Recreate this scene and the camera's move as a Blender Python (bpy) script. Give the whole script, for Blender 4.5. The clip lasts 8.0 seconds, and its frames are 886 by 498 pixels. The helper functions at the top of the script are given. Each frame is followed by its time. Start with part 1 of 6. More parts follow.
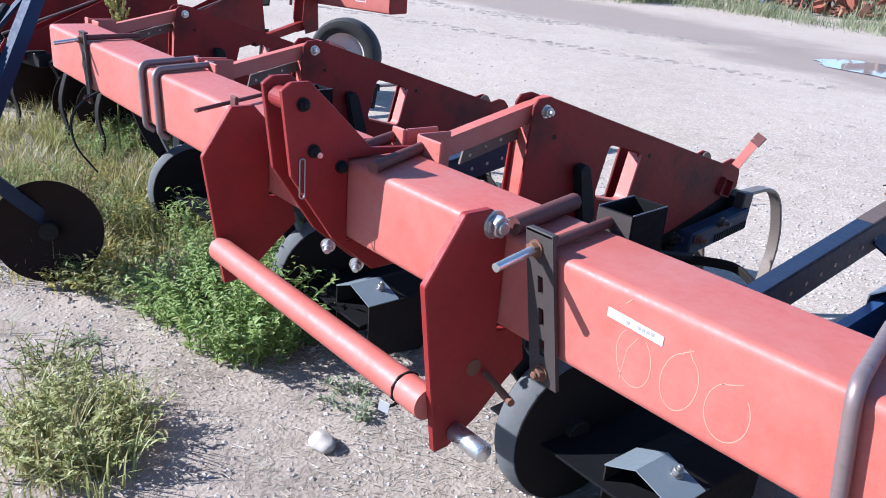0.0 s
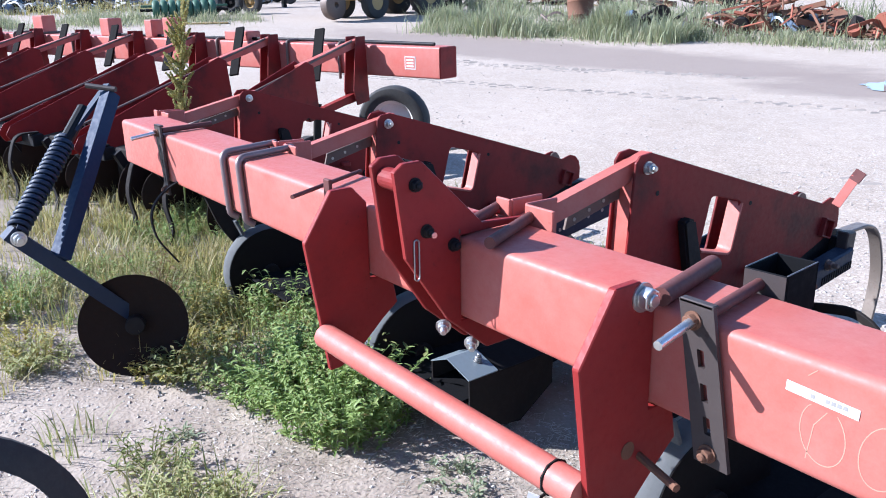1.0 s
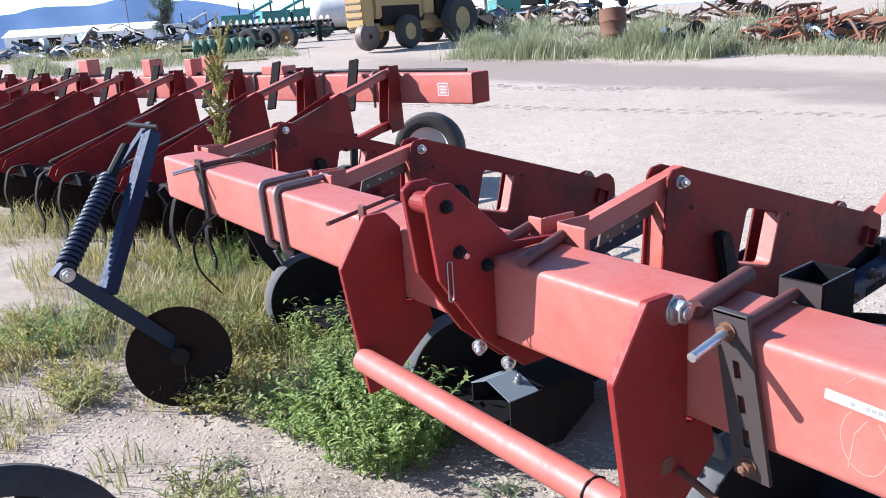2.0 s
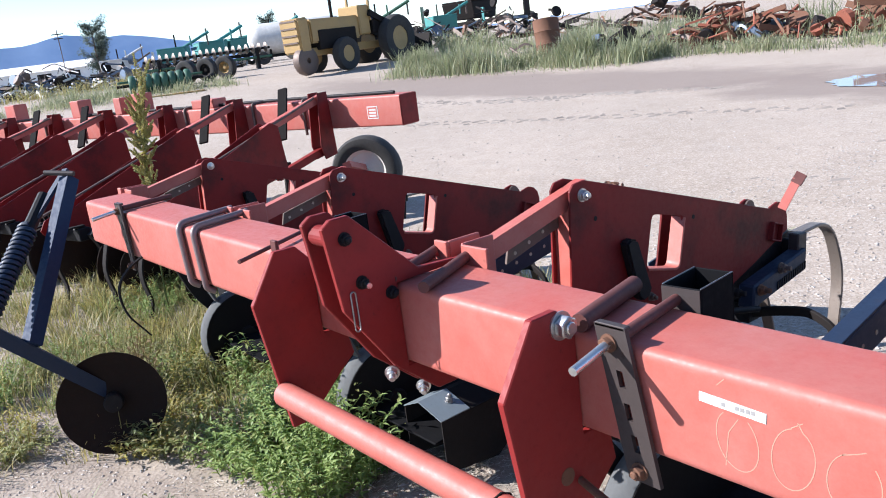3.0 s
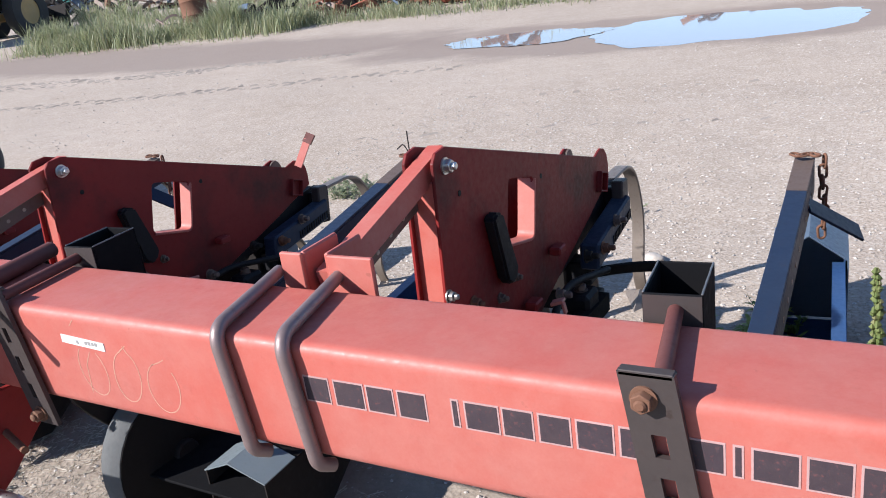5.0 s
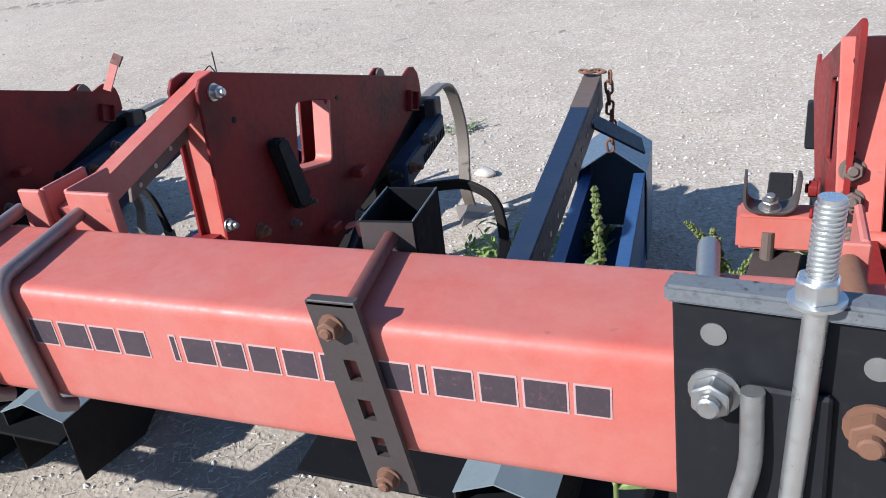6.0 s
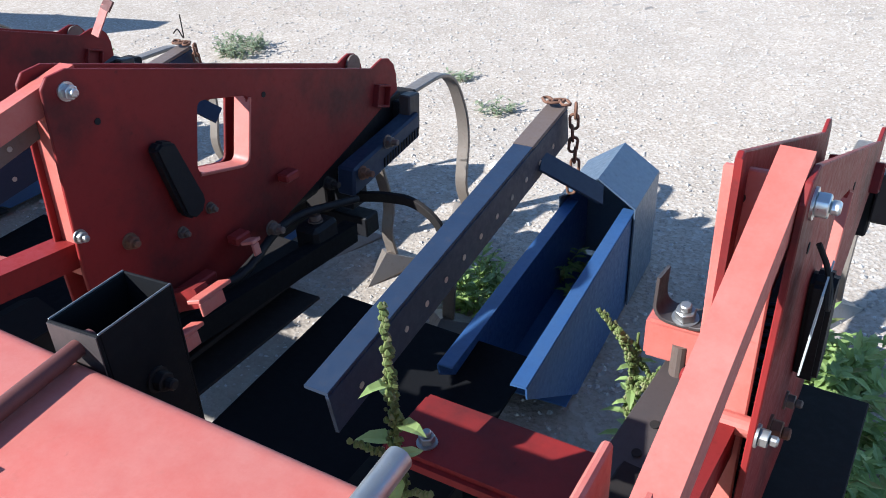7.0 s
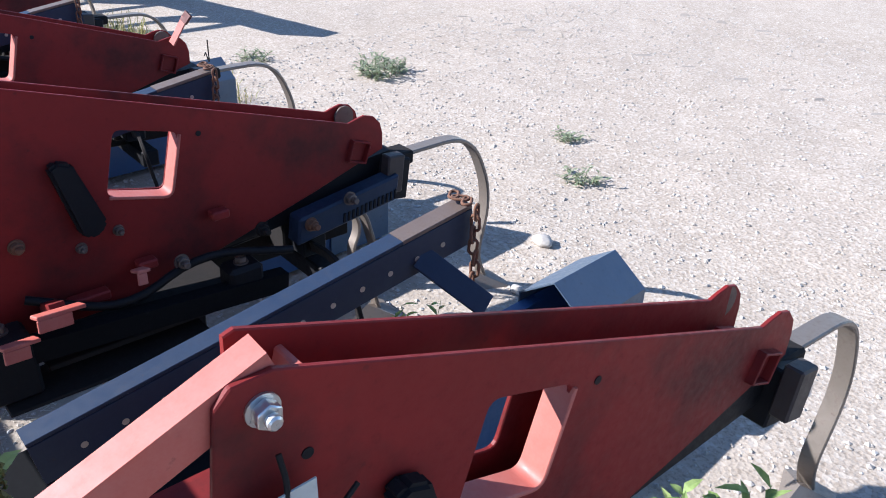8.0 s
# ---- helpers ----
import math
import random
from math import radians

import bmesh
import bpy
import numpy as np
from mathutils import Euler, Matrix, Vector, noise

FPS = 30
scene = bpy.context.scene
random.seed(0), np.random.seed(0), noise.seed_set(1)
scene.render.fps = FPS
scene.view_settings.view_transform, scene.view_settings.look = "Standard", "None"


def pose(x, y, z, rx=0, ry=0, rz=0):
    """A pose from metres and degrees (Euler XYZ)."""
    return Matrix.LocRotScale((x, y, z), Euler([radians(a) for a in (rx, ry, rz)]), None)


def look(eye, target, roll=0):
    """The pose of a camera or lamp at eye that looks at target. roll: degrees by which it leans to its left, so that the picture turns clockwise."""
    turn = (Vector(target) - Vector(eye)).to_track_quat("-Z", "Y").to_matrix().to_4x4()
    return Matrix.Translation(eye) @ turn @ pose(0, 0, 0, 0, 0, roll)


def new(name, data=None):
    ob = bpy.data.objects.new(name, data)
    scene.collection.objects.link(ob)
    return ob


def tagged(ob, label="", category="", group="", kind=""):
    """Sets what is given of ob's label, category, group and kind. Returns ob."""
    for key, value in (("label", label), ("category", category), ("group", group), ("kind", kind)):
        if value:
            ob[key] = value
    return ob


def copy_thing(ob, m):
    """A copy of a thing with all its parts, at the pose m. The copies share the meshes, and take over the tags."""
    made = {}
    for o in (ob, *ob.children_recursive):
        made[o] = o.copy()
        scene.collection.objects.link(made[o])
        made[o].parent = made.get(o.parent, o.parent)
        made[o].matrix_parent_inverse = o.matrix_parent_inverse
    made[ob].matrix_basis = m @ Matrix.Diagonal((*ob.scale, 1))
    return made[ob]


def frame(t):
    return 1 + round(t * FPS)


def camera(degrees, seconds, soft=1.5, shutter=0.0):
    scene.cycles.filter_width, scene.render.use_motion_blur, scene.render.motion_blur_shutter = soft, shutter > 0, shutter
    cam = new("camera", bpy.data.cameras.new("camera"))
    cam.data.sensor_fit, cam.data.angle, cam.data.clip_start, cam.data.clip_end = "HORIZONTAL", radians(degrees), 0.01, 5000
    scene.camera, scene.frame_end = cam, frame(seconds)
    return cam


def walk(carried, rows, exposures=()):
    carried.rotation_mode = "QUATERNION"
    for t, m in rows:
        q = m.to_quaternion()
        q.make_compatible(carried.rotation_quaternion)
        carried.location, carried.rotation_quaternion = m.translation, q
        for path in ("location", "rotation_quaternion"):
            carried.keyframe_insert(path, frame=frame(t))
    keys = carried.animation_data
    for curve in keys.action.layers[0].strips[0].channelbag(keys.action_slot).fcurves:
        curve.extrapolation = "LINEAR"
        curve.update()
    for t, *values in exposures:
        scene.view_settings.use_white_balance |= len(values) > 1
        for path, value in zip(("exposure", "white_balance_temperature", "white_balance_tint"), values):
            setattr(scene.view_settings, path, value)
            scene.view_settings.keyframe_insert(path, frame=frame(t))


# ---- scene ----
cam = camera(57.0, 8.0, soft=1.0)
EXPOSURES = [(0.0, 1.41, 5620, 12), (1.0, 1.56, 5600, 13), (2.5, 1.43, 6090, 12.5), (3.5, 1.29, 6120, 12), (4.0, 1.36, 6060, 11.5), (4.5, 1.10, 6520, 13), (5.0, 1.08, 6270, 12), (6.5, 1.27, 5860, 5), (7.0, 1.50, 5840, 5), (8.0, 1.48, 5900, 10)]
PATH = [
    (0, (0.134, -0.921, 1.329), (-1.283, 0.289, 0.603), 4.4),
    (0.5, (0.037, -0.953, 1.334), (-1.378, 0.287, 0.657), 1.9),
    (1, (-0.025, -0.994, 1.342), (-1.543, 0.16, 0.74), -1.1),
    (1.2, (-0.032, -1.003, 1.349), (-1.602, 0.086, 0.755), -1.7),
    (2.3, (0.015, -0.973, 1.336), (-1.567, 0.132, 0.81), -4.5),
    (2.5, (0.025, -0.953, 1.337), (-1.54, 0.173, 0.801), -5.0),
    (3, (0.087, -0.914, 1.358), (-1.447, 0.264, 0.847), -7.4),
    (3.5, (0.157, -0.896, 1.357), (-1.353, 0.293, 0.804), -8.9),
    (4, (0.291, -0.862, 1.363), (-1.129, 0.439, 0.824), -9.1),
    (4.5, (0.474, -0.786, 1.344), (-0.703, 0.72, 0.756), -8.7),
    (5, (0.646, -0.742, 1.324), (-0.322, 0.873, 0.65), -7.9),
    (5.2, (0.704, -0.72, 1.314), (-0.205, 0.906, 0.6), -7.4),
    (6.3, (0.904, -0.585, 1.323), (0.238, 1.059, 0.398), -6.8),
    (6.5, (0.957, -0.502, 1.324), (0.203, 1.114, 0.417), -3.0),
    (7, (1.106, -0.207, 1.38), (0.198, 1.261, 0.37), -2.6),
    (7.5, (1.41, 0.048, 1.442), (0.255, 1.344, 0.449), 1.2),
    (8, (1.55, 0.337, 1.459), (0.237, 1.5, 0.499), 2.2),
]
walk(cam, [(t, look(eye, target, roll)) for t, eye, target, roll in PATH], exposures=EXPOSURES)

# ---- light ----
SUN_FROM = Vector((-0.55, -0.63, 0.54)).normalized()
world = bpy.data.worlds.new("sky")
scene.world = world
world.use_nodes = True
wn = world.node_tree.nodes
sky = wn.new("ShaderNodeTexSky")
sky.sky_type = "NISHITA"
sky.sun_disc = False
sky.sun_elevation = math.asin(SUN_FROM.z)
sky.sun_rotation = math.atan2(SUN_FROM.x, SUN_FROM.y)
sky.dust_density = 0.05
sky.altitude = 1500.0
sky.ozone_density = 3.0
wn["Background"].inputs["Strength"].default_value = 0.094
wl = world.node_tree.links
wtc, wno, wra, wmi = wn.new("ShaderNodeTexCoord"), wn.new("ShaderNodeTexNoise"), wn.new("ShaderNodeValToRGB"), wn.new("ShaderNodeMix")
wma = wn.new("ShaderNodeMapping")
wma.inputs["Scale"].default_value = (1.0, 1.0, 3.5)
wno.inputs["Scale"].default_value, wno.inputs["Detail"].default_value = 2.6, 7.0
wra.color_ramp.elements[0].position, wra.color_ramp.elements[1].position = 0.60, 0.82
wra.color_ramp.elements[1].color = (0.75, 0.75, 0.75, 1)
wmi.data_type = "RGBA"
wmi.inputs[7].default_value = (8.0, 8.1, 8.4, 1)
wl.new(wtc.outputs["Generated"], wma.inputs[0])
wl.new(wma.outputs[0], wno.inputs["Vector"])
wl.new(wno.outputs["Fac"], wra.inputs[0])
wl.new(wra.outputs[0], wmi.inputs[0])
wl.new(sky.outputs[0], wmi.inputs[6])
wl.new(wmi.outputs[2], wn["Background"].inputs["Color"])
sun = new("sun", bpy.data.lights.new("sun", "SUN"))
sun.data.energy, sun.data.angle, sun.data.color = 4.6, radians(0.53), (1.0, 0.965, 0.92)
sun.matrix_world = look(SUN_FROM * 50, (0, 0, 0))

# ---- materials ----
def mat_new(name):
    m = bpy.data.materials.new(name)
    m.use_nodes = True
    nt = m.node_tree
    return m, nt, nt.nodes["Principled BSDF"]


def node(nt, kind, **kw):
    n = nt.nodes.new(kind)
    for k, v in kw.items():
        n.inputs[k.replace("_", " ")].default_value = v
    return n


def ramp(nt, src, stops):
    r = nt.nodes.new("ShaderNodeValToRGB")
    el = r.color_ramp.elements
    while len(el) < len(stops):
        el.new(0.5)
    for e, (p, c) in zip(el, stops):
        e.position = p
        e.color = (*c, 1.0) if len(c) == 3 else c
    nt.links.new(src, r.inputs[0])
    return r.outputs[0]


def mix(nt, fac, a, b, kind="MIX"):
    m = nt.nodes.new("ShaderNodeMix")
    m.data_type = "RGBA"
    m.blend_type = kind
    for sock, v in ((m.inputs[0], fac), (m.inputs[6], a), (m.inputs[7], b)):
        if isinstance(v, (int, float)):
            sock.default_value = v
        elif isinstance(v, tuple):
            sock.default_value = (*v, 1.0)
        else:
            nt.links.new(v, sock)
    return m.outputs[2]


def noise_at(nt, scale, detail=4.0, rough=0.55, coord="Object"):
    tc = nt.nodes.new("ShaderNodeTexCoord")
    n = node(nt, "ShaderNodeTexNoise", Scale=scale, Detail=detail, Roughness=rough)
    nt.links.new(tc.outputs[coord], n.inputs["Vector"])
    return n.outputs["Fac"]


def bump(nt, bsdf, src, strength, dist):
    b = node(nt, "ShaderNodeBump", Strength=strength, Distance=dist)
    nt.links.new(src, b.inputs["Height"])
    nt.links.new(b.outputs[0], bsdf.inputs["Normal"])


def worn(name, base, dark, dust, rough, metal=0.0, dusty=0.35, wear=0.25, scale=1.0, relief=0.08, spec=0.5, coat=0.0, grime=0.0):
    """Paint or steel with broad fading, settled dust, scuffs and pits."""
    m, nt, p = mat_new(name)
    broad = noise_at(nt, 5.0 * scale, 5.0, 0.6)
    fine = noise_at(nt, 60.0 * scale, 6.0, 0.7)
    grit = noise_at(nt, 260.0 * scale, 3.0, 0.6)
    c = mix(nt, ramp(nt, broad, [(0.35, (0, 0, 0)), (0.7, (1, 1, 1))]), base, tuple(0.82 * v for v in base))
    c = mix(nt, ramp(nt, fine, [(0.62 - 0.12 * wear, (0, 0, 0)), (0.74, (wear,) * 3)]), c, dark)
    smear = noise_at(nt, 17.0 * scale, 7.0, 0.72)
    c = mix(nt, ramp(nt, mix(nt, 0.12, mix(nt, 0.5, broad, smear), grit), [(0.28, (0, 0, 0)), (0.80, (dusty,) * 3)]), c, dust)
    chip = noise_at(nt, 34.0 * scale, 2.0, 0.5)
    c = mix(nt, ramp(nt, mix(nt, 0.3, chip, fine), [(0.665, (0, 0, 0)), (0.70, (0.75 * wear + 0.2,) * 3)]), c, dark)
    if grime:
        c = mix(nt, ramp(nt, noise_at(nt, 3.2, 6.0, 0.62), [(0.49, (0, 0, 0)), (0.66, (grime,) * 3)]), c, (0.028, 0.011, 0.011))
    nt.links.new(c, p.inputs["Base Color"])
    nt.links.new(ramp(nt, fine, [(0.3, (rough - 0.08,) * 3), (0.75, (min(1, rough + 0.2),) * 3)]), p.inputs["Roughness"])
    p.inputs["Metallic"].default_value = metal
    p.inputs["Specular IOR Level"].default_value = spec
    p.inputs["Coat Weight"].default_value = coat
    p.inputs["Coat Roughness"].default_value = 0.22
    bump(nt, p, mix(nt, 0.25, fine, grit), relief, 0.002)
    return m


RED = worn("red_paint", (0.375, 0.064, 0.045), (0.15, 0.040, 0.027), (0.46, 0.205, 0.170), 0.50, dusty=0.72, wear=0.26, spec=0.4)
# darker copy of the red, with the shade of plates and links in its colour
RED_SHADED = worn("red_paint_shaded", (0.195, 0.0155, 0.0145), (0.075, 0.013, 0.012), (0.21, 0.042, 0.036), 0.50, dusty=0.09, wear=0.42, spec=0.18, grime=0.7)
STEEL = worn("bare_steel", (0.34, 0.335, 0.33), (0.12, 0.10, 0.07), (0.45, 0.40, 0.36), 0.38, 0.85, 0.25, 0.35)
ZINC = worn("zinc_plate", (0.62, 0.62, 0.61), (0.30, 0.25, 0.2), (0.5, 0.47, 0.43), 0.30, 0.9, 0.2, 0.25)
# red for the hitch plates, deepened to hold the shade on their right faces
RED_HITCH_SHADED = worn("red_paint_hitch_shaded", (0.225, 0.018, 0.017), (0.085, 0.014, 0.012), (0.27, 0.060, 0.052), 0.52, dusty=0.14, wear=0.36, spec=0.22, grime=0.35)
# dusty sheet, with the light on the front hood's roof in its grey
HOODROOF_LIT = worn("dusty_lit_sheet", (0.15, 0.185, 0.205), (0.06, 0.06, 0.06), (0.26, 0.27, 0.27), 0.45, 0.2, 0.4, 0.3)
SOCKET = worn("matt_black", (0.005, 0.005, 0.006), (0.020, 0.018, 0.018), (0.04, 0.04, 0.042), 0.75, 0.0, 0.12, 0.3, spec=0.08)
DEEPBLUE = worn("deep_blue_paint", (0.007, 0.02, 0.055), (0.03, 0.03, 0.035), (0.04, 0.065, 0.11), 0.6, 0.0, 0.2, 0.3, spec=0.2)
RODS = worn("rusty_rod", (0.105, 0.034, 0.030), (0.045, 0.020, 0.017), (0.17, 0.085, 0.075), 0.60, 0.1, 0.35, 0.5, spec=0.25)
UROD = worn("worn_round_bar", (0.20, 0.150, 0.145), (0.11, 0.045, 0.035), (0.30, 0.205, 0.19), 0.42, 0.45, 0.40, 0.5)
SCUFFED = worn("scuffed_steel_edge", (0.115, 0.12, 0.13), (0.025, 0.025, 0.03), (0.26, 0.26, 0.26), 0.5, 0.35, 0.45, 0.9, scale=1.6)
GUN = worn("grey_strap", (0.040, 0.033, 0.032), (0.030, 0.018, 0.015), (0.12, 0.085, 0.075), 0.5, 0.15, 0.35, 0.6, spec=0.3)
# dusty rubber, lightened to hold the sun on the gauge wheels' treads
GREYTYRE = worn("dusty_tyre", (0.065, 0.068, 0.070), (0.05, 0.045, 0.04), (0.15, 0.15, 0.145), 0.85, 0.0, 0.45, 0.3, relief=0.3)
BROWN = worn("brown_steel", (0.115, 0.082, 0.07), (0.07, 0.035, 0.022), (0.22, 0.165, 0.13), 0.55, 0.35, 0.35, 0.5)
RUST = worn("rust", (0.135, 0.055, 0.03), (0.05, 0.022, 0.014), (0.2, 0.12, 0.075), 0.85, 0.1, 0.4, 0.6, relief=0.4)
BLACK = worn("black_paint", (0.007, 0.007, 0.009), (0.025, 0.017, 0.015), (0.06, 0.055, 0.055), 0.55, 0.0, 0.10, 0.35, spec=0.18)
NAVY = worn("navy_paint", (0.009, 0.019, 0.045), (0.04, 0.03, 0.026), (0.065, 0.085, 0.115), 0.50, 0.0, 0.22, 0.3, spec=0.3)
BLUE = worn("blue_paint", (0.016, 0.055, 0.16), (0.03, 0.045, 0.065), (0.10, 0.15, 0.22), 0.42, 0.0, 0.30, 0.35)
SHIELD = worn("grey_sheet", (0.065, 0.10, 0.155), (0.045, 0.04, 0.04), (0.19, 0.205, 0.22), 0.40, 0.3, 0.35, 0.3)
SHANK = worn("worn_shank", (0.20, 0.165, 0.14), (0.09, 0.05, 0.035), (0.27, 0.22, 0.18), 0.45, 0.45, 0.4, 0.5)
DISC = worn("disc_steel", (0.016, 0.010, 0.008), (0.040, 0.018, 0.012), (0.045, 0.028, 0.020), 0.8, 0.0, 0.3, 0.5, spec=0.12)
# near-black of the stays, also the painted shade on wheel sides and hood rears
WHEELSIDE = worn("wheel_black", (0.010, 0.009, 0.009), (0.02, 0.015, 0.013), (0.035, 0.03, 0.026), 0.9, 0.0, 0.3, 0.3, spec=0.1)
RUBBER = worn("rubber", (0.017, 0.017, 0.018), (0.035, 0.03, 0.027), (0.12, 0.105, 0.09), 0.8, 0.0, 0.35, 0.2, relief=0.4)
WHITE = worn("white_paint", (0.52, 0.51, 0.49), (0.32, 0.30, 0.27), (0.42, 0.39, 0.35), 0.5, 0.0, 0.25, 0.2)
YELLOW = worn("yellow_paint", (0.36, 0.225, 0.075), (0.12, 0.07, 0.035), (0.36, 0.28, 0.17), 0.55, 0.0, 0.3, 0.4, scale=0.3)
GREEN = worn("green_paint", (0.015, 0.085, 0.045), (0.07, 0.07, 0.04), (0.24, 0.29, 0.2), 0.5, 0.0, 0.25, 0.3, scale=0.3)
TEAL = worn("teal_paint", (0.03, 0.21, 0.19), (0.06, 0.09, 0.08), (0.24, 0.34, 0.32), 0.5, 0.0, 0.25, 0.3, scale=0.3)
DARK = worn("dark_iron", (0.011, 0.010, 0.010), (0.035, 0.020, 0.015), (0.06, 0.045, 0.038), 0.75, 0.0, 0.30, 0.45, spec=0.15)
LETTER = worn("letter_vinyl", (0.026, 0.018, 0.026), (0.20, 0.05, 0.045), (0.16, 0.10, 0.095), 0.5, 0.0, 0.25, 0.5, scale=3.0)
PALE = worn("pale_outline", (0.40, 0.25, 0.24), (0.3, 0.09, 0.07), (0.38, 0.22, 0.2), 0.5, 0.0, 0.3, 0.5, scale=3.0)
CHALK = worn("chalk", (0.44, 0.25, 0.18), (0.37, 0.10, 0.08), (0.42, 0.20, 0.15), 0.9, 0.0, 0.3, 0.4, scale=4.0)
RUST_RED = worn("rust_red", (0.22, 0.055, 0.03), (0.09, 0.04, 0.025), (0.36, 0.17, 0.11), 0.85, 0.0, 0.35, 0.5, relief=0.4)
PAPER = worn("paper_label", (0.60, 0.595, 0.58), (0.45, 0.42, 0.38), (0.52, 0.49, 0.45), 0.6, 0.0, 0.2, 0.1)
INK = worn("ink", (0.27, 0.26, 0.25), (0.2, 0.18, 0.18), (0.25, 0.23, 0.22), 0.7, 0.0, 0.2, 0.2)
CARD = worn("old_card", (0.46, 0.45, 0.43), (0.2, 0.18, 0.16), (0.40, 0.46, 0.43), 0.8, 0.0, 0.4, 0.3)


def leafy(name, a, b, dry=(0.30, 0.24, 0.09), drying=0.15):
    m, nt, p = mat_new(name)
    geo = nt.nodes.new("ShaderNodeNewGeometry")
    c = ramp(nt, geo.outputs["Random Per Island"], [(0.0, a), (1.0 - drying - 0.12, b), (1.0 - drying + 0.1, dry)])
    c = mix(nt, 0.35, c, ramp(nt, noise_at(nt, 30.0), [(0.3, tuple(0.6 * v for v in a)), (0.7, tuple(1.25 * v for v in b))]))
    nt.links.new(c, p.inputs["Base Color"])
    p.inputs["Roughness"].default_value = 0.55
    tr = nt.nodes.new("ShaderNodeBsdfTranslucent")
    nt.links.new(c, tr.inputs["Color"])
    ms = nt.nodes.new("ShaderNodeMixShader")
    ms.inputs[0].default_value = 0.45
    nt.links.new(p.outputs[0], ms.inputs[1])
    nt.links.new(tr.outputs[0], ms.inputs[2])
    nt.links.new(ms.outputs[0], nt.nodes["Material Output"].inputs["Surface"])
    return m


LEAF = leafy("weed_leaf", (0.15, 0.235, 0.055), (0.37, 0.47, 0.17), drying=0.06)
GRASS = leafy("grass_blade", (0.12, 0.165, 0.045), (0.28, 0.30, 0.11), (0.38, 0.31, 0.16), drying=0.30)
DRYGRASS = leafy("dry_grass", (0.22, 0.195, 0.07), (0.43, 0.36, 0.16), (0.18, 0.22, 0.06), drying=0.28)
YELLOWWEED = leafy("yellow_weed", (0.24, 0.27, 0.085), (0.44, 0.44, 0.19), (0.42, 0.35, 0.19), drying=0.22)
DUSTYLEAF = leafy("dusty_leaf", (0.17, 0.21, 0.115), (0.30, 0.34, 0.215), (0.33, 0.30, 0.22), drying=0.15)
OLIVE = leafy("olive_weed", (0.30, 0.29, 0.06), (0.52, 0.46, 0.15), (0.40, 0.29, 0.12), drying=0.25)
SEED = leafy("seed_head", (0.11, 0.155, 0.04), (0.21, 0.25, 0.085), (0.30, 0.28, 0.14), drying=0.2)
STRAW = leafy("straw", (0.36, 0.315, 0.25), (0.60, 0.54, 0.455), (0.24, 0.20, 0.15), drying=0.12)


def stone_mat():
    m, nt, p = mat_new("gravel_stone")
    geo = nt.nodes.new("ShaderNodeNewGeometry")
    c = ramp(nt, geo.outputs["Random Per Island"], [(0.0, (0.27, 0.235, 0.205)), (0.45, (0.345, 0.305, 0.27)), (0.85, (0.43, 0.39, 0.355)), (1.0, (0.52, 0.485, 0.455))])
    nt.links.new(mix(nt, 0.3, c, ramp(nt, noise_at(nt, 120.0), [(0.3, (0.2, 0.17, 0.14)), (0.7, (0.5, 0.45, 0.4))])), p.inputs["Base Color"])
    p.inputs["Roughness"].default_value = 0.9
    return m


STONE = stone_mat()


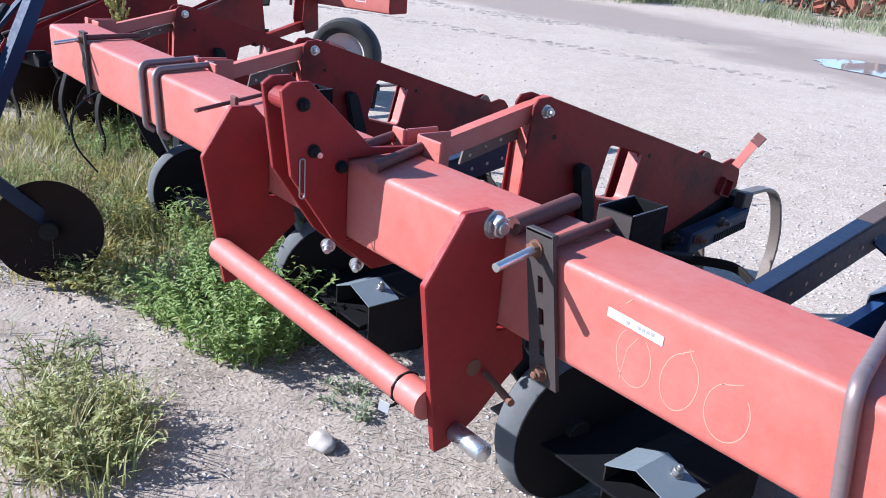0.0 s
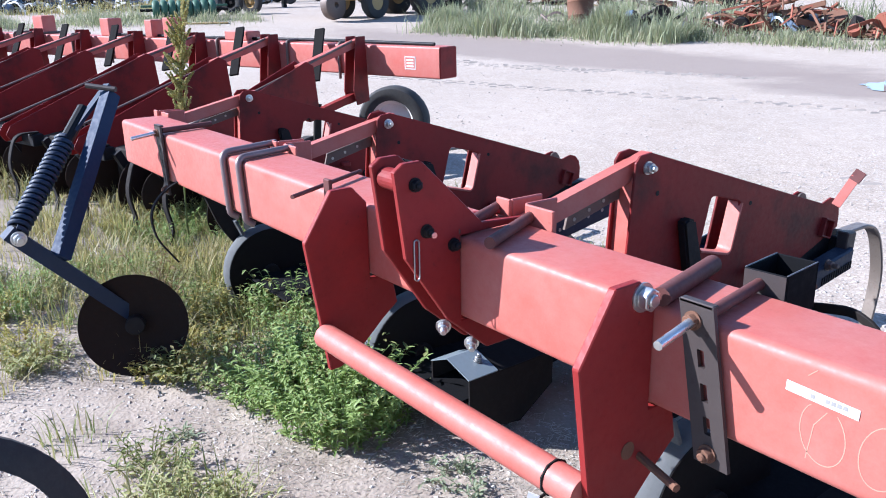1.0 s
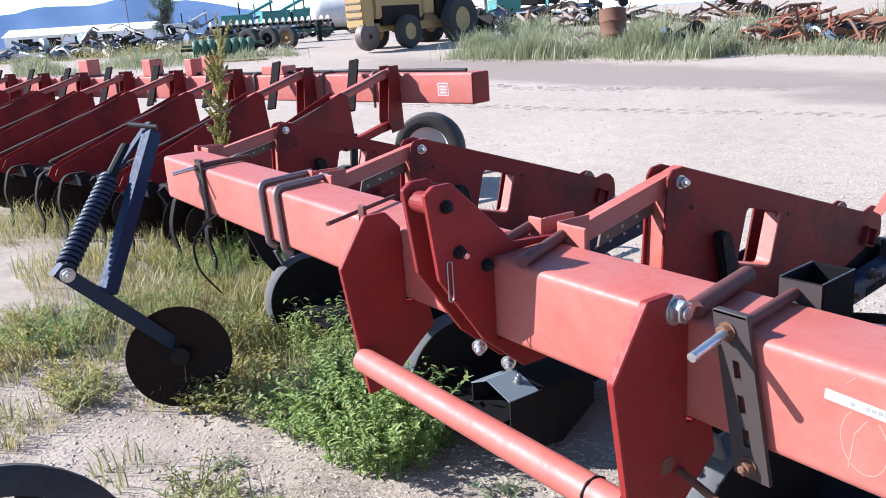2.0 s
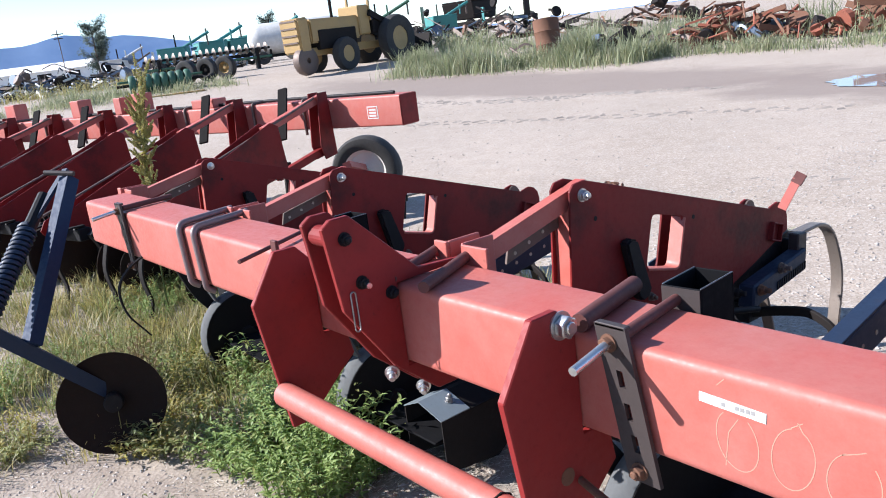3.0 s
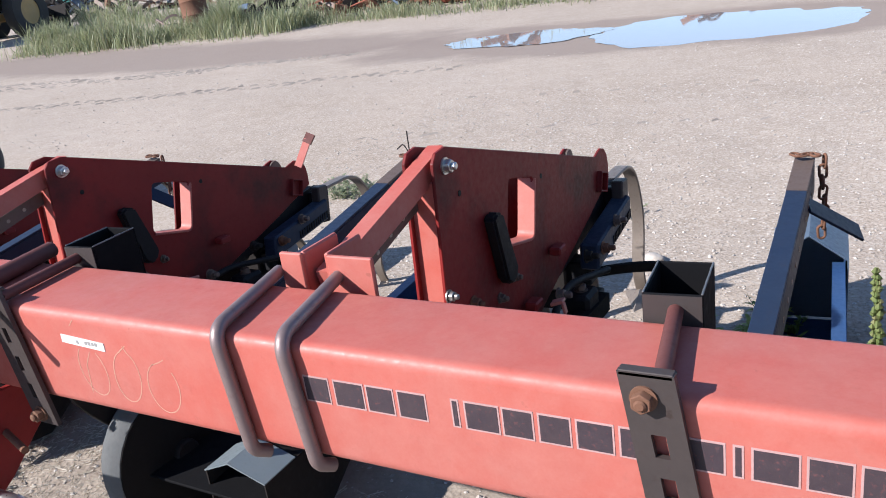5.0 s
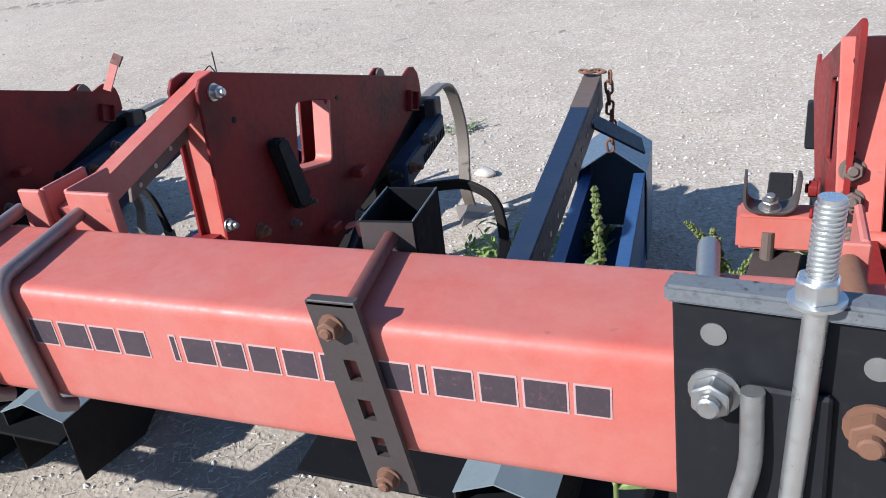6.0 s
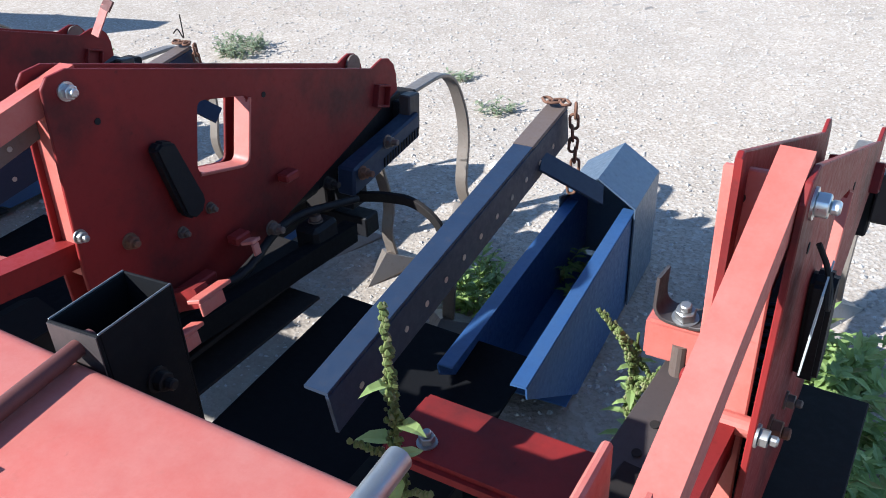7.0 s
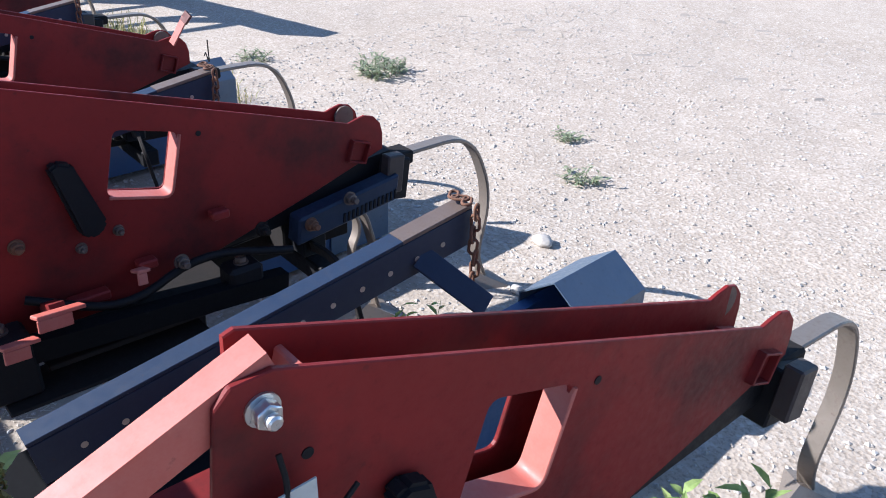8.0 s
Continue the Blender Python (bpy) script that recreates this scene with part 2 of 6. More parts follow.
def earth_mat():
    m, nt, p = mat_new("dry_earth")
    broad = noise_at(nt, 0.35, 6.0, 0.6)
    mid = noise_at(nt, 4.0, 6.0, 0.65)
    grit = noise_at(nt, 85.0, 4.0, 0.65)
    tc = nt.nodes.new("ShaderNodeTexCoord")
    vo = node(nt, "ShaderNodeTexVoronoi", Scale=70.0)
    nt.links.new(tc.outputs["Object"], vo.inputs["Vector"])
    c = ramp(nt, mid, [(0.3, (0.294, 0.239, 0.194)), (0.55, (0.376, 0.312, 0.257)), (0.8, (0.443, 0.375, 0.315))])
    c = mix(nt, 0.45, c, ramp(nt, broad, [(0.35, (0.309, 0.254, 0.203)), (0.65, (0.433, 0.366, 0.307))]))
    c = mix(nt, ramp(nt, grit, [(0.36, (0.75,) * 3), (0.52, (0, 0, 0))]), c, (0.206, 0.161, 0.122))
    pale = nt.nodes.new("ShaderNodeSeparateColor")
    nt.links.new(vo.outputs["Color"], pale.inputs[0])
    c = mix(nt, ramp(nt, pale.outputs[0], [(0.70, (0, 0, 0)), (0.84, (0.55,) * 3)]), c, (0.484, 0.419, 0.361))
    # damp mud round the puddles, with a ragged edge
    def blot(cx, cy, rx, ry, soft):
        mp = nt.nodes.new("ShaderNodeMapping")
        mp.inputs["Location"].default_value = (-cx / rx, -cy / ry, 0)
        mp.inputs["Scale"].default_value = (1 / rx, 1 / ry, 0)
        nt.links.new(tc.outputs["Object"], mp.inputs[0])
        ln = nt.nodes.new("ShaderNodeVectorMath")
        ln.operation = "LENGTH"
        nt.links.new(mp.outputs[0], ln.inputs[0])
        ad = nt.nodes.new("ShaderNodeMath")
        ad.operation = "MULTIPLY_ADD"
        nt.links.new(noise_at(nt, 0.9, 5.0), ad.inputs[0])
        ad.inputs[1].default_value = 0.9
        nt.links.new(ln.outputs["Value"], ad.inputs[2])
        hf = nt.nodes.new("ShaderNodeMath")
        hf.operation = "MULTIPLY"
        hf.inputs[1].default_value = 0.5
        nt.links.new(ad.outputs[0], hf.inputs[0])
        return ramp(nt, hf.outputs[0], [(0.70, (0.8,) * 3), (0.70 + soft / 3, (0, 0, 0))])
    c = mix(nt, blot(-2.4, -1.1, 5.2, 2.3, 0.8), c, mix(nt, ramp(nt, mid, [(0.35, (0, 0, 0)), (0.65, (1, 1, 1))]), (0.215, 0.175, 0.142), (0.335, 0.281, 0.230)))
    for spot in MUD:
        c = mix(nt, blot(*spot), c, (0.221, 0.175, 0.149))
    nt.links.new(c, p.inputs["Base Color"])
    p.inputs["Roughness"].default_value = 0.95
    p.inputs["Specular IOR Level"].default_value = 0.2
    bump(nt, p, mix(nt, 0.5, grit, vo.outputs["Distance"]), 0.6, 0.007)
    return m


MUD = [(-2.6, 10.7, 4.2, 1.75, 0.5), (-13.0, 11.6, 6.5, 1.5, 0.7)]
EARTH = earth_mat()


def water_mat():
    m, nt, p = mat_new("puddle_water")
    p.inputs["Base Color"].default_value = (0.30, 0.26, 0.25, 1)
    p.inputs["Roughness"].default_value = 0.03
    p.inputs["Specular IOR Level"].default_value = 1.0
    p.inputs["IOR"].default_value = 1.5
    bump(nt, p, noise_at(nt, 6.0, 2.0), 0.03, 0.01)
    return m


WATER = water_mat()


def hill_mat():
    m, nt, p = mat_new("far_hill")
    # the haze of distance is put into the ridge's blue base colour
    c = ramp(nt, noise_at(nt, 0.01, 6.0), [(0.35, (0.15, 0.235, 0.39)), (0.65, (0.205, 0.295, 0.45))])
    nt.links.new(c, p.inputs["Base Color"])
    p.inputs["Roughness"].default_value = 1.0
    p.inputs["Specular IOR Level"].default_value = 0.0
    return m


HILL = hill_mat()
CLOD = worn("dried_mud", (0.29, 0.25, 0.215), (0.17, 0.145, 0.125), (0.38, 0.335, 0.30), 0.95, relief=0.4, spec=0.2)

# ---- shaping helpers ----
def thing(name, at, label, category, group="", kind=""):
    ob = new(name)
    ob.location = at
    ob.empty_display_size = 0.1
    return tagged(ob, label, category, group, kind)


def root_of(ob):
    while ob.parent:
        ob = ob.parent
    return ob


def part(name, bm, material, parent, label="", smooth=None):
    """Link a bmesh, given in the place's coordinates, as one mesh under its thing or part."""
    bmesh.ops.recalc_face_normals(bm, faces=bm.faces)
    bmesh.ops.translate(bm, vec=-root_of(parent).location, verts=bm.verts)
    me = bpy.data.meshes.new(name)
    bm.to_mesh(me)
    bm.free()
    me.materials.append(material)
    if smooth is not None:
        me.shade_smooth()
        me.set_sharp_from_angle(angle=radians(smooth))
    ob = new(name, me)
    ob.parent = parent
    if label:
        ob["label"] = label
    return ob


def lone(name, bm, material, label, category, group="", kind="", smooth=None, at=(0, 0, 0)):
    """A thing of one mesh."""
    bmesh.ops.recalc_face_normals(bm, faces=bm.faces)
    bmesh.ops.translate(bm, vec=-Vector(at), verts=bm.verts)
    me = bpy.data.meshes.new(name)
    bm.to_mesh(me)
    bm.free()
    me.materials.append(material)
    if smooth is not None:
        me.shade_smooth()
        me.set_sharp_from_angle(angle=radians(smooth))
    ob = new(name, me)
    ob.location = at
    return tagged(ob, label, category, group, kind)


def bev(bm, w, seg=1, angle=0.5):
    es = [e for e in bm.edges if len(e.link_faces) == 2 and e.calc_face_angle(0) > angle]
    bmesh.ops.bevel(bm, geom=es, offset=w, segments=seg, affect="EDGES", clamp_overlap=True)
    return bm


def box(lo, hi, m=None, b=0.0, seg=1, bm=None):
    own = bmesh.new()
    bmesh.ops.create_cube(own, size=1)
    s = Vector(hi) - Vector(lo)
    c = (Vector(hi) + Vector(lo)) / 2
    bmesh.ops.transform(own, matrix=Matrix.Translation(c) @ Matrix.Diagonal((*s, 1)), verts=own.verts)
    if b:
        bev(own, b, seg)
    if m is not None:
        bmesh.ops.transform(own, matrix=m, verts=own.verts)
    return join(bm, own)


def join(bm, own):
    if bm is None:
        return own
    me = bpy.data.meshes.new("tmp")
    own.to_mesh(me)
    own.free()
    bm.from_mesh(me)
    bpy.data.meshes.remove(me)
    return bm


AX = {"x": (1, 2, 0), "y": (0, 2, 1), "z": (0, 1, 2)}


def prism(poly, axis, a, b, hole=None, bv=0.0, seg=1, m=None, bm=None):
    """A plate with an outline in the plane across axis, from a to b, with a hole if wanted."""
    own = bmesh.new()
    i, j, k = AX[axis]

    def vert(p, d):
        c = [0, 0, 0]
        c[i], c[j], c[k] = p[0], p[1], d
        return own.verts.new(c)
    if hole is None:
        f = own.faces.new([vert(p, a) for p in poly])
        faces = [f]
    else:
        es = []
        for loop in (poly, hole):
            vs = [vert(p, a) for p in loop]
            es += [own.edges.new((vs[q], vs[(q + 1) % len(vs)])) for q in range(len(vs))]
        faces = [g for g in bmesh.ops.triangle_fill(own, use_beauty=True, use_dissolve=False, edges=es)["geom"] if isinstance(g, bmesh.types.BMFace)]
    out = bmesh.ops.extrude_face_region(own, geom=faces)["geom"]
    d = [0, 0, 0]
    d[k] = b - a
    bmesh.ops.translate(own, vec=d, verts=[g for g in out if isinstance(g, bmesh.types.BMVert)])
    bmesh.ops.recalc_face_normals(own, faces=own.faces)
    if bv:
        bev(own, bv, seg)
    if m is not None:
        bmesh.ops.transform(own, matrix=m, verts=own.verts)
    return join(bm, own)


def fillet(pts, r, n=5):
    """Round the inner corners of a polyline."""
    pts = [Vector(p) for p in pts]
    out = [pts[0]]
    for a, b, c in zip(pts, pts[1:], pts[2:]):
        u, v = (a - b), (c - b)
        d = min(r, 0.45 * u.length, 0.45 * v.length)
        p, q = b + u.normalized() * d, b + v.normalized() * d
        for s in range(n + 1):
            t = s / n
            out.append((1 - t) ** 2 * p + 2 * t * (1 - t) * b + t * t * q)
    return out + [pts[-1]]


def sweep(pts, section, side=None, closed=False, bm=None, taper=None):
    """A section (list of (u, v)) carried along a polyline. side: the way that u starts out in."""
    own = bmesh.new() if bm is None else bm
    pts = [Vector(p) for p in pts]
    n = len(pts)
    rings = []
    u = None
    for q, p in enumerate(pts):
        if closed:
            tan = (pts[(q + 1) % n] - pts[q - 1]).normalized()
        else:
            tan = (pts[min(q + 1, n - 1)] - pts[max(q - 1, 0)]).normalized()
        if side is not None:
            u = Vector(side)
        elif u is None:
            u = Vector((0.3, 0.2, 1)) if abs(tan.z) < 0.9 else Vector((1, 0.2, 0.1))
        u = (u - tan * u.dot(tan)).normalized()
        v = tan.cross(u)
        s = taper[q] if taper else 1.0
        rings.append([own.verts.new(p + u * a * s + v * b * s) for a, b in section])
    k = len(section)
    for q in range(n if closed else n - 1):
        r0, r1 = rings[q], rings[(q + 1) % n]
        for w in range(k):
            own.faces.new((r0[w], r0[(w + 1) % k], r1[(w + 1) % k], r1[w]))
    if not closed:
        own.faces.new(rings[0][::-1])
        own.faces.new(rings[-1])
    return own


def ring(r, n=10):
    return [(r * math.cos(2 * math.pi * q / n), r * math.sin(2 * math.pi * q / n)) for q in range(n)]


def rect(w, h, c=0.0):
    w, h = w / 2, h / 2
    if not c:
        return [(-w, -h), (w, -h), (w, h), (-w, h)]
    return [(-w + c, -h), (w - c, -h), (w, -h + c), (w, h - c), (w - c, h), (-w + c, h), (-w, h - c), (-w, -h + c)]


def rod(pts, r, n=10, bm=None):
    return sweep(pts, ring(r, n), bm=bm)


def bar(a, b, w, h, side, c=0.003, bm=None):
    return sweep([a, b], rect(w, h, c), side=side, bm=bm)


def cyl(at, way, r, length, n=16, b=0.0, bm=None, r2=None):
    own = bmesh.new()
    bmesh.ops.create_cone(own, cap_ends=True, segments=n, radius1=r, radius2=r if r2 is None else r2, depth=length)
    if b:
        bev(own, b, 1, 1.0)
    turn = Vector(way).to_track_quat("Z", "Y").to_matrix().to_4x4()
    bmesh.ops.transform(own, matrix=Matrix.Translation(Vector(at) + Vector(way).normalized() * length / 2) @ turn, verts=own.verts)
    return join(bm, own)


def bolt(at, way, af, bm=None, stub=0.012, thick=None):
    """A hex nut with its washer and the bolt's end, sticking out in the direction way."""
    way = Vector(way).normalized()
    t = thick or af * 0.55
    own = cyl(at, way, af * 0.72, 0.003, 18)
    cyl(Vector(at) + way * 0.003, way, af * 0.577, t, 6, af * 0.05, bm=own)
    if stub:
        cyl(Vector(at) + way * (0.003 + t), way, af * 0.32, stub, 12, 0.002, bm=own)
    return join(bm, own)


def disk(center, normal, r, dish, thick, n=40, hole=0.0):
    """A dished disc."""
    own = bmesh.new()
    turn = Vector(normal).to_track_quat("Z", "Y").to_matrix().to_4x4()
    rows = []
    m = 7
    for q in range(m + 1):
        rr = hole + (r - hole) * q / m
        z = dish * ((rr / r) ** 2 - 1)
        rows.append([own.verts.new((rr * math.cos(2 * math.pi * s / n), rr * math.sin(2 * math.pi * s / n), z)) for s in range(n)] if rr > 1e-6 else [own.verts.new((0, 0, z))] * n)
    for a, b in zip(rows, rows[1:]):
        for s in range(n):
            f = [a[s], b[s], b[(s + 1) % n], a[(s + 1) % n]]
            f = list(dict.fromkeys(f))
            own.faces.new(f)
    out = bmesh.ops.extrude_face_region(own, geom=list(own.faces))["geom"]
    bmesh.ops.translate(own, vec=(0, 0, thick), verts=[g for g in out if isinstance(g, bmesh.types.BMVert)])
    bmesh.ops.recalc_face_normals(own, faces=own.faces)
    bmesh.ops.transform(own, matrix=Matrix.Translation(center) @ turn, verts=own.verts)
    return own


def helix(a, b, r, wire, turns, n=10):
    a, b = Vector(a), Vector(b)
    w = (b - a).normalized()
    u = w.orthogonal().normalized()
    v = w.cross(u)
    k = turns * n
    pts = [a + (b - a) * (q / k) + (u * math.cos(2 * math.pi * q / n) + v * math.sin(2 * math.pi * q / n)) * r for q in range(k + 1)]
    return rod(pts, wire, 6)


def lathe(profile, center, axis, n=32):
    """Turn a profile of (radius, along) round an axis."""
    own = bmesh.new()
    turn = Vector(axis).to_track_quat("Z", "Y").to_matrix().to_4x4()
    rows = [[own.verts.new((r * math.cos(2 * math.pi * s / n), r * math.sin(2 * math.pi * s / n), z)) for s in range(n)] for r, z in profile]
    for a, b in zip(rows, rows[1:]):
        for s in range(n):
            own.faces.new((a[s], b[s], b[(s + 1) % n], a[(s + 1) % n]))
    bmesh.ops.transform(own, matrix=Matrix.Translation(center) @ turn, verts=own.verts)
    return own

# ---- ground ----
def lie(x, y):
    """The ground's height: level in the yard, rising gently far off, with small humps."""
    r = math.hypot(x, y - 2.0)
    s = min(1.0, max(0.0, (r - 11.0) / 29.0))
    far = 0.9 * s * s * (3 - 2 * s)
    hump = 0.018 * noise.noise((x * 0.7, y * 0.7, 0.3)) + 0.008 * noise.noise((x * 2.6, y * 2.6, 4.0))
    # the passing vehicles' two ruts
    for off, deep in ((0.0, 0.03), (1.7, 0.022)):
        d = abs((y - 8.95 - off) - 0.24 * (x + 9.0)) / 0.16
        if d < 2.5:
            hump += deep * (math.exp(-d * d) * -1.0 + 0.6 * math.exp(-(d - 1.4) ** 2 * 3)) * (0.6 + 0.8 * noise.noise((x * 4.0, y * 0.5, 9.0)))
    k = min(1.0, max(0.0, (math.hypot((x + 3.0) / 3.6, (y - 10.5) / 1.9) - 0.75) / 0.4))
    return far + hump * k - 0.016 * (1 - k)


def graded(lo, hi, fine_lo, fine_hi, step, grow):
    vals = []
    v = fine_lo
    while v < fine_hi:
        vals.append(v)
        v += step
    s, w = step, fine_hi
    while w < hi:
        vals.append(w)
        s *= grow
        w += s
    vals.append(hi)
    s, w, front = step, fine_lo, []
    while w > lo:
        s *= grow
        w -= s
        front.append(max(w, lo))
    return front[::-1] + vals


def ground_sheet():
    xs = graded(-2500, 2500, -6.0, 4.0, 0.055, 1.09)
    ys = graded(-2500, 2500, -2.2, 4.6, 0.055, 1.07)
    verts = [(x, y, lie(x, y)) for y in ys for x in xs]
    n = len(xs)
    faces = [(q * n + p, q * n + p + 1, (q + 1) * n + p + 1, (q + 1) * n + p) for q in range(len(ys) - 1) for p in range(n - 1)]
    me = bpy.data.meshes.new("ground")
    me.from_pydata(verts, [], faces)
    me.materials.append(EARTH)
    me.shade_smooth()
    ob = new("ground", me)
    return tagged(ob, "pale dry dirt yard strewn with gravel and tyre ruts", "ground", kind="structure")


ground_sheet()


def puddle(cx, cy, rx, ry, seed, label):
    rng = random.Random(seed)
    own = bmesh.new()
    vs = []
    for q in range(72):
        a = 2 * math.pi * q / 72
        k = 1 + 0.28 * noise.noise((math.cos(a) * 1.7, math.sin(a) * 1.7, seed)) + 0.10 * noise.noise((math.cos(a) * 6, math.sin(a) * 6, seed + 5))
        vs.append(own.verts.new((cx + rx * k * math.cos(a), cy + ry * k * math.sin(a), 0.0)))
    own.faces.new(vs)
    for v in vs:
        v.co.z = -0.004 - 0.0004 * seed
    return lone("puddle", own, WATER, label, "puddle", "puddles in the yard", "structure")


puddle(-4.4, 10.9, 1.3, 0.8, 3, "narrow muddy rain puddle reflecting the sky on the dirt")
puddle(-1.5, 10.6, 1.9, 1.5, 8, "wide shallow rain puddle reflecting the sky on mud")

# ---- the row units of the cultivator ----
def window_loop(cy, cz, w, h, tilt, r=0.018, n=4):
    pts = fillet([Vector((w / 2, 0, 0)), Vector((w / 2, h / 2, 0)), Vector((-w / 2, h / 2, 0)), Vector((-w / 2, -h / 2, 0)), Vector((w / 2, -h / 2, 0)), Vector((w / 2, 0, 0))], r, n)[:-1]
    c, s = math.cos(tilt), math.sin(tilt)
    return [(cy + p.x * c - p.y * s, cz + p.x * s + p.y * c) for p in pts]


def sweep_point(foot):
    """A low arrow-shaped blade with its tip ahead of the shank's foot."""
    own = bmesh.new()
    tip = own.verts.new(foot + Vector((0, -0.15, -0.035)))
    lft, rgt = own.verts.new(foot + Vector((-0.085, 0.05, -0.02))), own.verts.new(foot + Vector((0.085, 0.05, -0.02)))
    bl, br = own.verts.new(foot + Vector((-0.05, 0.06, -0.015))), own.verts.new(foot + Vector((0.05, 0.06, -0.015)))
    crown, back = own.verts.new(foot + Vector((0, -0.04, 0.03))), own.verts.new(foot + Vector((0, 0.03, 0.012)))
    for f in ((tip, crown, lft), (tip, rgt, crown), (lft, crown, back, bl), (crown, rgt, br, back)):
        own.faces.new(f)
    out = bmesh.ops.extrude_face_region(own, geom=list(own.faces))["geom"]
    bmesh.ops.translate(own, vec=(0, 0, -0.008), verts=[g for g in out if isinstance(g, bmesh.types.BMVert)])
    return own


def shank(top, reach, drop, name, parent, w=0.045, th=0.012, side=(1, 0, 0)):
    """A curved flat spring shank with a point sweep at its foot."""
    x, y, z = top
    pts = fillet([(x, y, z), (x, y + reach * 0.75, z + 0.005), (x, y + reach, z - 0.22), (x, y + reach * 0.88, z - drop + 0.1), (x, y + reach * 1.0, z - drop)], 0.14, 7)
    s = part(name, sweep(pts, rect(w, th, 0.003), side=side), SHANK, parent, "curved flat spring-steel shank, worn bare", smooth=40)
    foot = Vector(pts[-1])
    part("sweep_point", sweep_point(foot), SHANK, s, "worn steel sweep point")
    return s


def clamp_angle(side, x=0.0):
    """One of the pair of welded angles that hold a gang's links behind the bar."""
    x0, x1, wall = ((-0.095, -0.050, -0.050), (0.000, 0.085, -0.002))[side]
    cl = box((x + x0, 0.181, 0.62), (x + x1, 0.190, 0.900), b=0.002)
    box((x + wall - 0.010, 0.190, 0.66), (x + wall, 0.285, 0.900), b=0.003, bm=cl)
    return box((x + x0, 0.190, 0.66), (x + x1, 0.285, 0.668), bm=cl)


def row_unit(full=True, wheeled=True):
    """One gang, its right-hand plate's outer face in the plane x = 0, the bar's front face in y = 0."""
    u = thing("row_unit", (0, 0, 0), "red cultivator gang with two long side plates, clamped behind the toolbar", "cultivator gang", "gangs on the toolbars")
    plate = [(0.545, 0.945), (0.560, 0.962), (0.600, 0.966), (1.465, 0.708), (1.490, 0.715), (1.515, 0.720), (1.545, 0.712), (1.567, 0.689), (1.575, 0.659), (1.575, 0.614), (1.36, 0.545), (1.10, 0.47), (0.86, 0.40), (0.56, 0.40), (0.525, 0.44), (0.522, 0.60)]
    hole = window_loop(0.918, 0.730, 0.145, 0.150, -0.24)
    wide = window_loop(0.885, 0.745, 0.26, 0.19, -0.24)
    for a, cut in ((-0.008, hole), (-0.112, wide if full else hole)):
        own = prism(plate, "x", a, a + 0.008, cut, 0.0015)
        if a < -0.05:
            for v in own.verts:
                v.co.x += 0.040 - 0.05 * (v.co.y - 0.56) if full else 0.032 - 0.03 * (v.co.y - 0.56)
                if not full:
                    v.co.y = max(v.co.y, 0.588)
        part("side_plate", own, RED_SHADED, u, "long tapering red side plate with a cut-out window")
    c, sn = math.cos(-0.24), math.sin(-0.24)
    lip = [(-0.018, 0.918 + a * c - b * sn, 0.730 + a * sn + b * c) for a, b in ((0.0755, 0.070), (0.0755, -0.078), (-0.068, -0.078))]
    part("window_sleeve", sweep(fillet(lip, 0.022, 5), rect(0.046, 0.007, 0.0015), side=(1, 0, 0)), RED, u, "bright red lip along two sides of the window", smooth=40)
    # web that closes the front between the plates
    if full:
        part("front_web", prism([(0.536, 0.58), (0.545, 0.58), (0.562, 0.905), (0.553, 0.905)], "x", -0.070, -0.008, bv=0.002), RED, u, "upright red web between the side plates")
    # parallel links
    if full:
        part("upper_link", bev(bar((-0.024, 0.205, 0.842), (-0.040, 0.635, 0.938), 0.034, 0.046, (1, 0, 0), 0.0), 0.004), RED, u, "flat-topped red upper link bar")
    if full:
        part("hole_strip", prism([(0.36, 0.80), (0.37, 0.84), (0.55, 0.885), (0.55, 0.85)], "x", -0.058, -0.050, bv=0.001), BROWN, u, "dark punched strip under the link")
        for y, z in ((0.39, 0.822), (0.44, 0.838), (0.49, 0.853)):
            part("punched_hole", cyl((-0.050, y, z), (1, 0, 0), 0.005, 0.001, 10), STRAW, u)
    part("lower_link", bev(bar((-0.055, 0.20, 0.655), (-0.055, 0.60, 0.62), 0.055, 0.05, (1, 0, 0), 0.0), 0.004), RED_SHADED, u)
    # clamp pieces on the bar's back
    for side in ((0, 1) if full else ()):
        part("clamp_bracket", clamp_angle(side), RED, u, "welded red clamp angle behind the bar")
    # pins and bolts
    for n, (y, z, af, mat) in enumerate([(0.588, 0.930, 0.024, ZINC), (0.535, 0.675, 0.019, STEEL), (0.632, 0.615, 0.024, RUST), (0.757, 0.572, 0.018, BROWN), (0.841, 0.590, 0.018, BROWN)]):
        part("bolt", bolt((0.0, y, z), (1, 0, 0), af, stub=0.010), mat, u, "hex nut on the pivot bolt" if n == 0 else "", smooth=30)
    for y, z in ((0.632, 0.86), (1.053, 0.772)):
        part("plug", cyl((0.0, y, z), (1, 0, 0), 0.0065, 0.0012, 14), BLACK, u, "dark bolt hole")
    lever = [(0.715, 0.775), (0.735, 0.785), (0.765, 0.775), (0.815, 0.63), (0.80, 0.605), (0.775, 0.60), (0.755, 0.615)]
    part("depth_lever", prism(lever, "x", 0.001, 0.03, bv=0.006, seg=2), BLACK, u, "black depth-setting lever", smooth=40)
    # rear cap with two round ears, cross tube and its clamps
    for x in (-0.108, -0.008):
        part("rear_ear", cyl((x + 0.001, 1.520, 0.686), (1, 0, 0), 0.030, 0.006, 20), BROWN, u)
